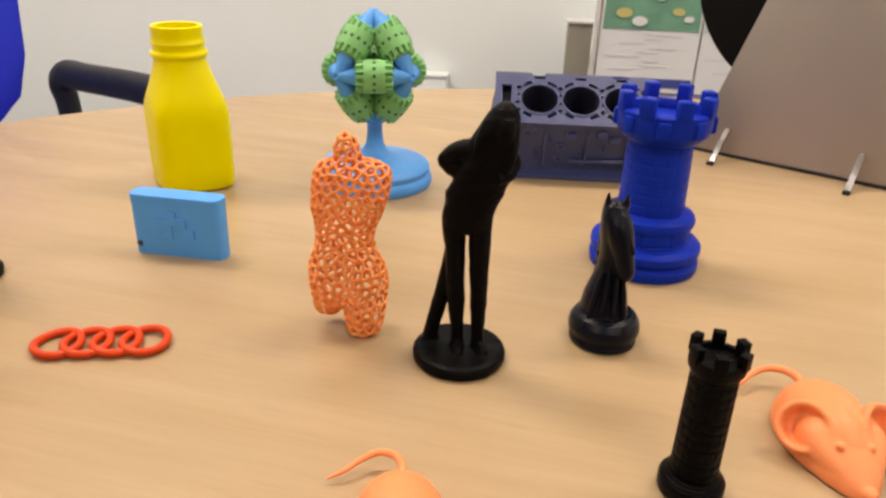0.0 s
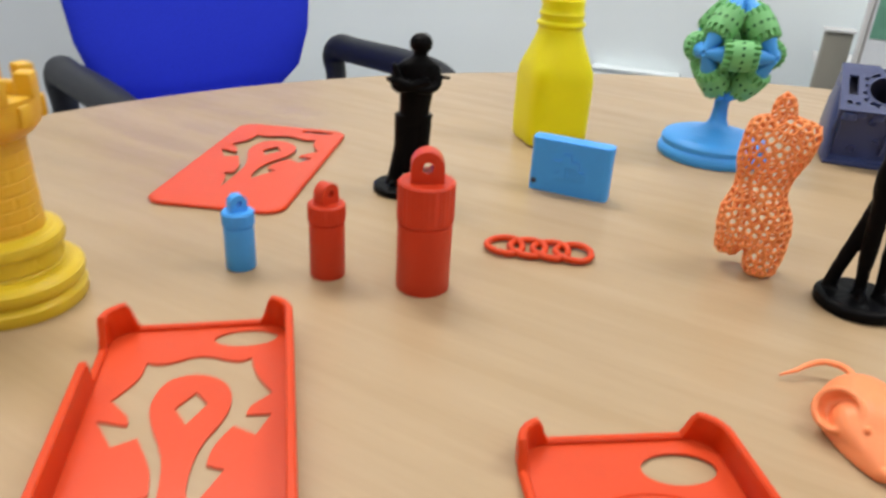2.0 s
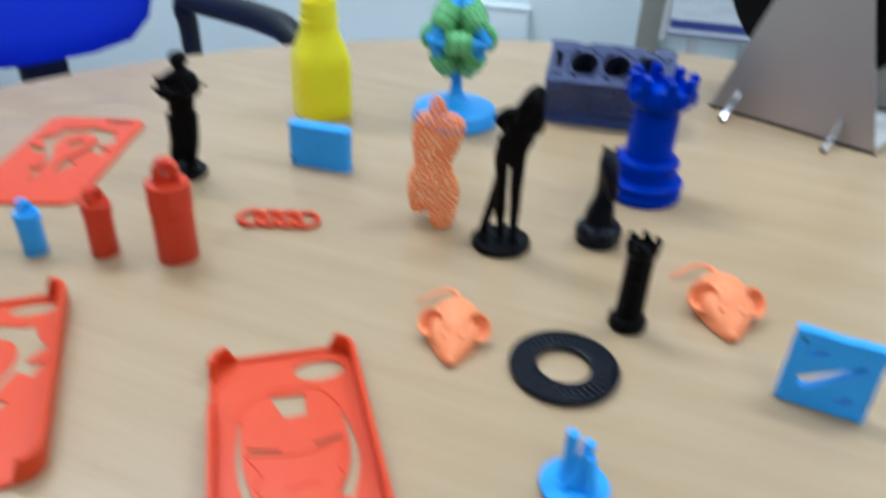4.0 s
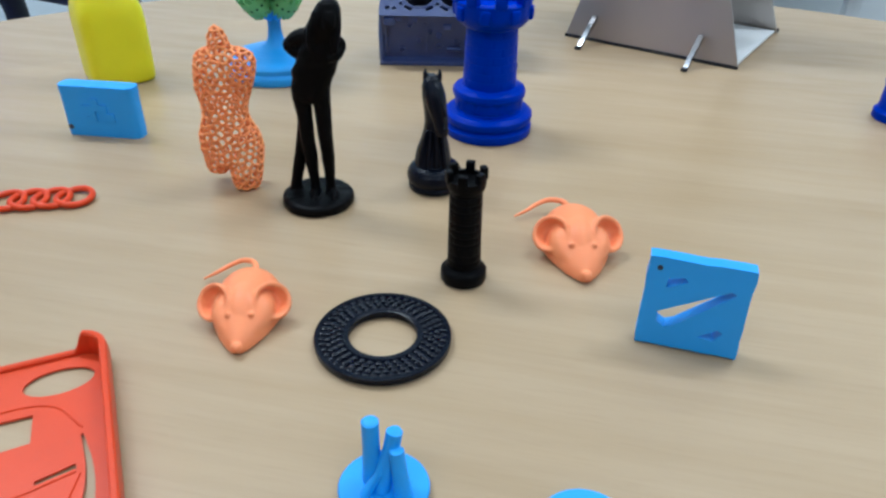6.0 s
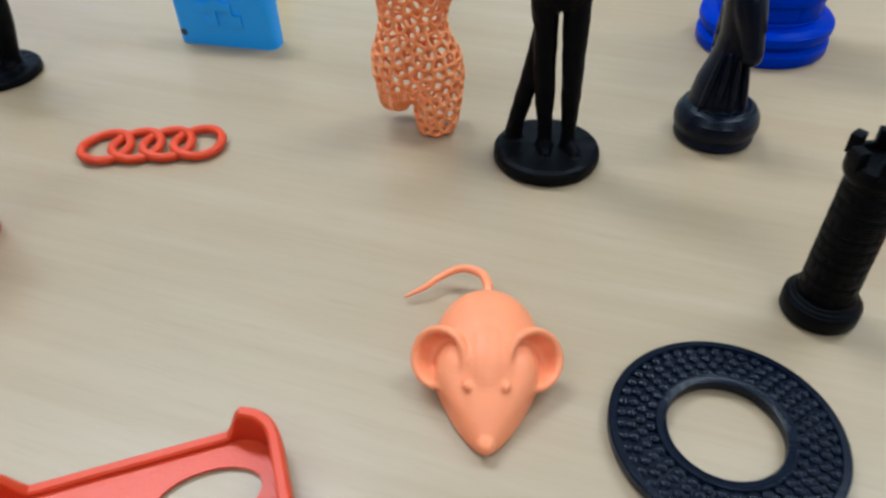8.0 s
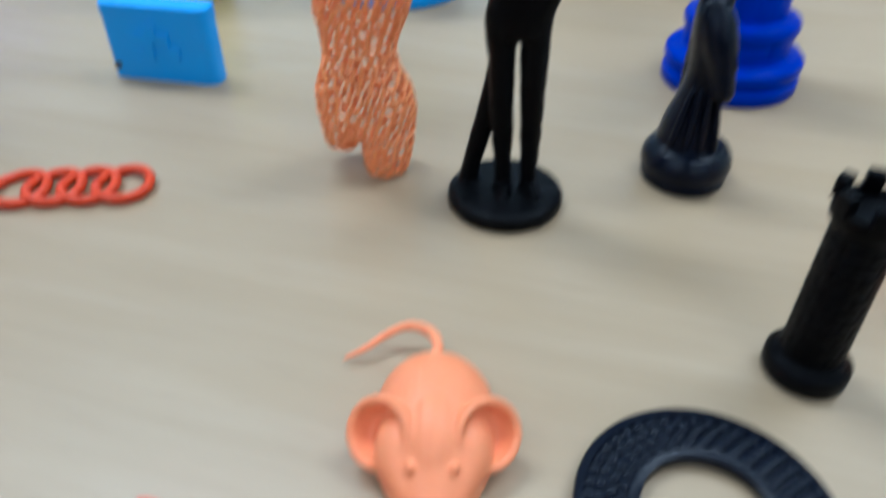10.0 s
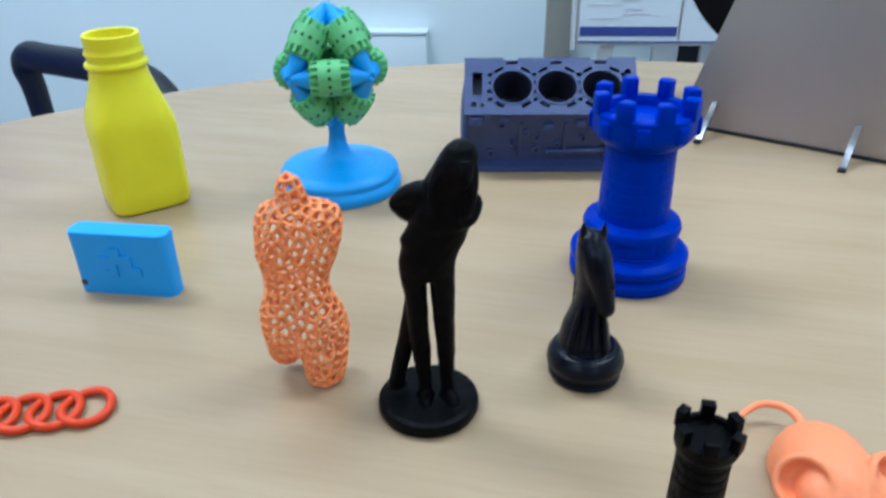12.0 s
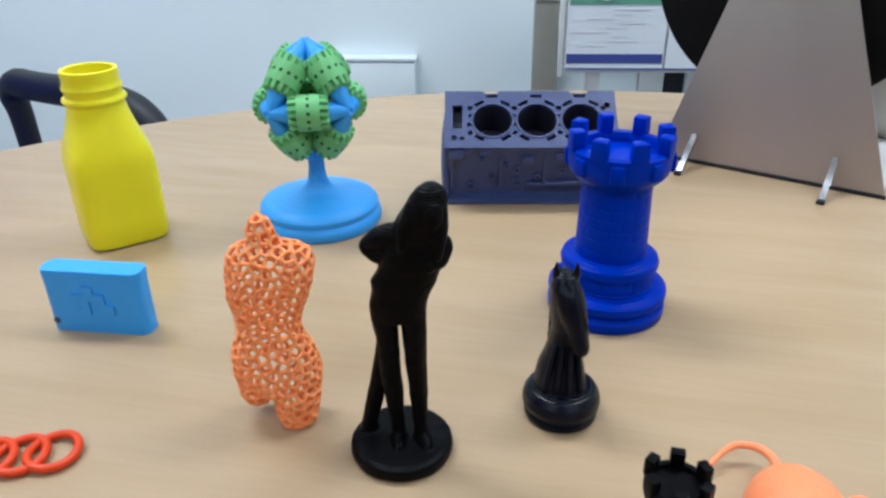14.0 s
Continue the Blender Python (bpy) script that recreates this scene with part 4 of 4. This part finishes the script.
# ---- phone cases ----
def case_wall(L, W, low, high, thick=2.5, rad=10.0):
    """Curved rim whose height drops where the real one is open."""
    path = []
    for cx, cy, a0 in ((W / 2 - rad, L / 2 - rad, 0), (-W / 2 + rad, L / 2 - rad, 90), (-W / 2 + rad, -L / 2 + rad, 180), (W / 2 - rad, -L / 2 + rad, 270)):
        for i in range(11):
            a = radians(a0 + 9 * i)
            path.append((cx + rad * math.cos(a), cy + rad * math.sin(a), math.cos(a), math.sin(a)))
    dense = []
    for k, p in enumerate(path):
        q = path[(k + 1) % len(path)]
        d = math.hypot(q[0] - p[0], q[1] - p[1])
        n = max(1, round(d / 1.2))
        dense += [tuple(p[i] + (q[i] - p[i]) * t / n for i in range(4)) for t in range(n)]

    def tall(x, y):
        top = y > L / 2 - 4 and abs(x) < 21.5
        bottom = y < -L / 2 + 4 and abs(x) < 21.5
        button = x < -W / 2 + 4 and 27 < y < L / 2 - 12
        return low if top or bottom or button else high
    bm = bmesh.new()
    hs = [tall(x, y) for x, y, _, _ in dense]
    hs = [(hs[i - 1] + 2 * hs[i] + hs[(i + 1) % len(hs)]) / 4 for i in range(len(hs))]
    rings = []
    for (x, y, nx, ny), h in zip(dense, hs):
        prof = [(-1.6, 0), (-0.5, 0.35), (0, 1.6), (0.25, h * 0.55), (0, h - 0.5), (-0.5, h), (-thick + 0.4, h), (-thick, h - 0.5), (-thick, 1.2)]
        rings.append([bm.verts.new((x + nx * o, y + ny * o, z)) for o, z in prof])
    ring_faces(bm, rings, closed=True)
    return bm


def soften(loop, rounds=2, limit=62):
    """Rounds the blunt corners of an outline and keeps its sharp tips."""
    for _ in range(rounds):
        out = []
        for k, b in enumerate(loop):
            a, c = Vector(loop[k - 1]), Vector(loop[(k + 1) % len(loop)])
            b = Vector(b)
            if math.degrees((b - a).angle(c - b)) < limit:
                out += [tuple(b + 0.25 * (a - b)), tuple(b + 0.25 * (c - b))]
            else:
                out.append(tuple(b))
        loop = out
    return loop


def hook_emblem():
    """A curled hook cut-out with a loop, barbs and two tails."""
    loops = [[(1.4, 45), (13, 38.5), (17.5, 41), (19, 31), (24.5, 21), (17.8, 15.5), (17, 11.5), (24.3, 11), (20, 2), (13.5, 6.8), (8.2, -1.7), (7.4, -8.7), (12.3, -11), (5, -24), (2.6, -17.6), (4.4, -1.4),
             (11, 10.2), (13, 20), (10, 29), (1.9, 34), (-7.5, 32), (-11.2, 22), (-10.4, 12), (-4.5, -3.3), (-3.6, -17), (-4.6, -38), (-7.3, -24), (-10.6, -19.6), (-6, -18), (-6.6, -8.7), (-12.3, 4.7), (-18.7, 1.8),
             (-25, 14), (-16, 10.5), (-16, 14.3), (-22.7, 23), (-16, 33), (-15.4, 41.8), (-9.4, 39.7)], [(-3.8, 17), (1.6, 24), (5.6, 18), (0.2, 9)]]
    return [soften(loop) for loop in loops]


def strip(pts, w0, w1):
    """Thin curved slit along points, tapering from w0 to w1."""
    p = smooth_path(pts, 5)
    n, left, right = len(p), [], []
    for i, q in enumerate(p):
        a, b = p[max(0, i - 1)], p[min(n - 1, i + 1)]
        d = (b - a) / max(1e-6, np.linalg.norm(b - a))
        w = (w0 + (w1 - w0) * i / (n - 1)) / 2
        left.append((q[0] - d[1] * w, q[1] + d[0] * w))
        right.append((q[0] + d[1] * w, q[1] - d[0] * w))
    return left + right[::-1]


def slit_panel():
    """Geometric slits: a keystone, two bars, two long side slits and a curved lower one."""
    return [[(-7.5, 36), (7, 35.5), (6.5, 23), (-2.5, 22.5)], strip([(-17, 7.6), (-5, 5.2)], 2.2, 1.6), strip([(8, 6), (19, 8.4)], 1.6, 2.2),
            strip([(-19.8, 24), (-20.8, 8), (-19.6, -8), (-15, -22), (-8, -30)], 0.8, 5.0), strip([(21, 21), (22.6, 6), (21.4, -8), (16.5, -21)], 0.8, 5.2), strip([(-3, -28.5), (3, -24.5), (9, -24), (13.5, -25)], 4.4, 2.6)]


def phone_case(x, y, rot, cuts, label, L=118.0, W=62.5, z=H, flip=False, rim=12.0, relief=(), slot=(15.3, 53, 10.5, 5.0)):
    pc = thing("phone_case", x, y, rot, label, "phone case", "phone cases", z=z)
    grow = 0.0 if flip else 4.0
    inner = [(px, py + grow / 2) for px, py in rounded(W - 2.0, L + grow - 2.0, 9.2, 8)]
    part("back_panel", plate([inner, circle(slot[0], slot[1], slot[2], 24, slot[3]), *cuts], 0.1, 0.85), M_PANEL, pc, "pierced back panel")
    if relief:
        for line in relief:
            part("relief_line", tube([(x0, y0, 0.85, 0.45) for x0, y0 in line], 6, steps=6), M_RED, pc, "fine raised outline")
    wall = case_wall(L + grow, W, min(2.4, 0.6 * rim), rim)
    bmesh.ops.translate(wall, vec=(0, grow / 2, 0), verts=wall.verts[:])
    part("rim", wall, M_RED, pc, "rim with open sections")
    if flip:
        pc.matrix_basis = pose(x, y, z + 0.001 * rim + 0.0002, 0, 180, rot)
    return pc


phone_case(-0.2231, 0.1351, 32.5, hook_emblem(), "red printed phone case with hook-shaped cut-out")
phone_case(-0.0834, 0.1345, 28.0, slit_panel(), "red printed phone case with geometric slit cut-outs", rim=10.0, relief=(((-21, 25), (-17, 33), (-8, 39), (4, 40), (14, 36), (21, 24)), ((-18, 4.5), (-13, -5), (-15, -12), (-6, -24)), ((20, 5), (16, -6), (17, -12), (12, -20)), ((-4, -14), (2, -12.6), (8, -12.4)), ((-18, 5.4), (0, 2.6), (19, 6))), slot=(14.6, 49.0, 11.0, 6.4))
mirror = [[(-1.12 * px, 1.12 * py) for px, py in loop] for loop in hook_emblem()]
phone_case(-0.3364, 0.3400, 14.6, mirror, "thin red printed phone cover lying face down", L=136.0, W=69.0, flip=True, rim=1.8, slot=(-17, 60, 10, 2.8))


# ---- toy mice: one plain shape each ----
def mouse_mesh():
    bm = bmesh.new()
    # along -y: rump at +26, nose at -26
    prof = [(23.6, 1.5, 4.8), (22.2, 6.8, 9.2), (19, 11.0, 13.0), (13.5, 14.0, 15.8), (7, 15.0, 16.6), (1, 15.0, 16.2), (-6, 13.8, 14.6), (-13, 10.8, 11.4), (-19, 7.6, 8.2), (-23, 4.6, 5.6), (-25.2, 2.5, 3.6), (-26.0, 0.8, 2.2)]
    sm = smooth_path(prof, 4)
    rings = []
    for y, w, h in sm:
        ring = []
        for i in range(25):
            a = math.pi * i / 24
            ring.append(bm.verts.new((w * math.cos(a), y, 0.0 + h * math.sin(a) ** 0.85)))
        rings.append(ring)
    for a, b in zip(rings, rings[1:]):
        for i in range(24):
            bm.faces.new((a[i], a[i + 1], b[i + 1], b[i]))
        bm.faces.new((a[24], a[0], b[0], b[24]))
    bm.faces.new(rings[0])
    bm.faces.new(rings[-1][::-1])
    lathe([(0.1, -2.3), (1.8, -1.6), (2.5, 0), (1.8, 1.6), (0.1, 2.3)], 16, bm, Matrix.Translation((0, -25.4, 3.4)))
    # broad brow between the ears
    tube([(0, 12, 7.4, 5.0), (0, 4, 8.8, 7.4), (0, -3, 8.6, 7.8), (0, -9, 6.8, 6.8), (0, -15, 4.4, 4.2)], 20, bm, steps=3)
    for s in (-1, 1):
        m = Matrix.Translation((11.7 * s, -3.2, 9.8)) @ Matrix.Rotation(radians(22 * s), 4, "Z") @ Matrix.Rotation(radians(48), 4, "X") @ Matrix.Rotation(radians(10 * s), 4, "Y")
        lathe([(0.05, -4.4), (4, -4.0), (6.8, -2.4), (8.2, 0.0), (8.6, 1.4), (8.3, 2.6), (7.4, 3.0), (6.4, 2.3), (5.8, 0.2), (4.5, -1.9), (0.05, -2.7)], 36, bm, m, cap=False)
        # cheek that closes the lower side of the ear
        tube([(6.2 * s, 0, 7.4, 6.2), (7.2 * s, -4.5, 7.0, 6.4), (7.2 * s, -8, 6.0, 5.8), (5.8 * s, -12.0, 5.0, 4.8), (3.6 * s, -17, 4.0, 3.6)], 18, bm, steps=3)
        tube([(5.0 * s, -12.2, 11.2, 0.7), (4.9 * s, -13.2, 11.0, 1.25), (4.6 * s, -14.2, 10.5, 0.7)], 10, bm)
    tube([(0, 21.5, 6.0, 1.7), (0.2, 26.6, 7.4, 1.6), (-2.2, 32.0, 7.2, 1.5), (-8, 35.0, 6.0, 1.35), (-14, 33.0, 4.4, 1.2), (-19, 29, 3.4, 1.0), (-25, 26.6, 1.6, 0.6)], 10, bm, steps=5)
    bmesh.ops.scale(bm, vec=(0.86, 0.86, 0.86), verts=bm.verts[:])
    return bm


m1 = fused(solo("toy_mouse", mouse_mesh(), M_ORANGE, -0.0419, 0.2258, 7, "orange printed toy mouse with curled tail and cup ears", "toy mouse", "toy mice"), 0.0004)
soft = m1.modifiers.new("soften", "SMOOTH")
soft.factor, soft.iterations = 0.5, 12
m2 = copy_thing(m1, pose(0.0856, 0.2838, H, 0, 0, 5) @ Matrix.Scale(1.13, 4))


# ---- black ring with dimples ----
def dimple_ring():
    dr = thing("dimpled_ring", 0.0108, 0.2165, 0, "flat black printed ring with a honeycomb of dimples", "ring")
    part("body", lathe([(12.4, 0.3), (12.7, 0), (24.4, 0), (24.8, 0.4), (24.8, 2.6), (24.4, 3.0), (23.0, 3.0), (22.6, 2.0), (15.0, 2.0), (14.6, 3.0), (12.8, 3.0), (12.4, 2.7), (12.4, 0.3)], 96, cap=False), M_BLACKG, dr)
    bump = part("bump", lathe([(1.3, 1.9), (1.2, 2.55), (0.75, 2.9), (0.1, 2.95)], 8), M_BLACKG, dr)
    for j, r in enumerate((15.7, 17.7, 19.8, 21.9)):
        n = round(2 * math.pi * r / 3.0)
        for i in range(n):
            a = 2 * math.pi * (i + 0.5 * (j % 2)) / n
            ob = bump if (i, j) == (0, 0) else new("bump", bump.data)
            ob.parent = dr
            ob.location = (0.001 * r * math.cos(a), 0.001 * r * math.sin(a), 0)


dimple_ring()

# ---- blue peg discs ----
d1 = thing("peg_disc", 0.0204, 0.1500, 0, "sky blue printed disc with three upright pegs", "peg disc")
part("disc", lathe([(0.05, 0), (12.6, 0), (13.1, 0.5), (13.1, 2.0), (12.6, 2.5), (0.05, 2.5)], 48, cap=False), M_SKY, d1)
for px, py, qx, qy, r, h in ((-3.4, 1.6, -3.6, 2.6, 2.5, 25), (-0.4, -1.2, 3.0, 3.4, 2.4, 21), (6.0, -3.4, 3.8, 0.2, 2.2, 17)):
    part("peg", tube([(px, py, 2.2, r + 0.4), (px + 0.6 * (qx - px), py + 0.6 * (qy - py), h * 0.6, r), (qx, qy, h - 0.5, r), (qx, qy, h, r * 0.75)], 16), M_SKY, d1)
part("rib", tube([(-5, -4, 2.2, 1.6), (-1, -1, 8, 1.4), (0.5, 2, 14, 1.2)], 12), M_SKY, d1)
d2 = thing("button_disc", 0.0765, 0.1400, 0, "flat sky blue printed disc with two low studs", "button disc")
part("disc", lathe([(0.05, 0), (12.8, 0), (13.4, 0.5), (13.4, 2.0), (12.8, 2.5), (0.05, 2.5)], 48, cap=False), M_SKY, d2)
for px, py in ((-1.5, 1.5), (4.0, 0.5)):
    part("stud", lathe([(2.3, 2.3), (2.2, 4.6), (1.5, 5.4), (0.1, 5.6)], 18, m=Matrix.Translation((px, py, 0))), M_SKY, d2)


# ---- blue tile with slanted cut-outs ----
def slash_tile():
    tl = thing("cutout_tile", 0.1198, 0.2225, -13.2, "sky blue printed square tile with slanted cut-outs, standing on edge", "tile")
    rnd = random.Random(4)
    out, n, W, Z = [], 9, 35.0, 35.5
    for a, b in (((-W / 2, 0), (W / 2, 0)), ((W / 2, 0), (W / 2, Z)), ((W / 2, Z), (-W / 2, Z)), ((-W / 2, Z), (-W / 2, 0))):
        for k in range(n):
            f = k / n
            j = 0 if k == 0 else rnd.uniform(-0.35, 0.35)
            flat = a[1] == b[1]
            out.append((a[0] + (b[0] - a[0]) * f + (0 if flat else j), a[1] + (b[1] - a[1]) * f + (abs(j) if flat and a[1] == 0 else j if flat else 0)))
    cuts = [[(-11.5, 10), (-8.5, 8.2), (-5.5, 9.5), (12.8, 25.6), (11, 26.6), (-11.8, 14)], [(-10.4, 24.0), (-3.4, 27.4), (-4.8, 29.0), (-10.2, 27.8)], [(3.0, 6.4), (8.6, 5.8), (11.2, 9.4), (9.4, 10.6)]]
    lean = Matrix.Rotation(radians(86), 4, "X")
    part("tile_body", plate([out, *cuts], -3.0, 3.0, lean), M_SKY, tl)
    # dark disc on the face paints the shade of a small hole
    part("hole", lathe([(1.0, 0), (1.0, 0.12)], 12, m=lean @ Matrix.Translation((-13.6, 31.5, 2.95))), M_HOLE_SHADE, tl)


slash_tile()

# ---- royal blue block near the far side ----
fb = thing("blue_print", 0.2960, 0.4520, 10, "royal blue printed round-topped piece on the table", "printed piece")
part("body", lathe([(0.05, 0), (14, 0), (14.6, 0.8), (14.6, 5), (12.6, 7), (12.2, 20), (13.2, 23), (12, 28), (7, 31), (0.05, 32)], 40, cap=False), M_BLUE, fb)

# ---- a crumb of blue plastic ----
cr = bmesh.new()
bmesh.ops.create_icosphere(cr, subdivisions=1, radius=0.9)
solo("plastic_crumb", grain(cr, 0.4, 0.9), M_SKY, -0.0100, 0.2115, 0, "tiny pale blue crumb of plastic on the table", "crumb", z=H + 0.0006)
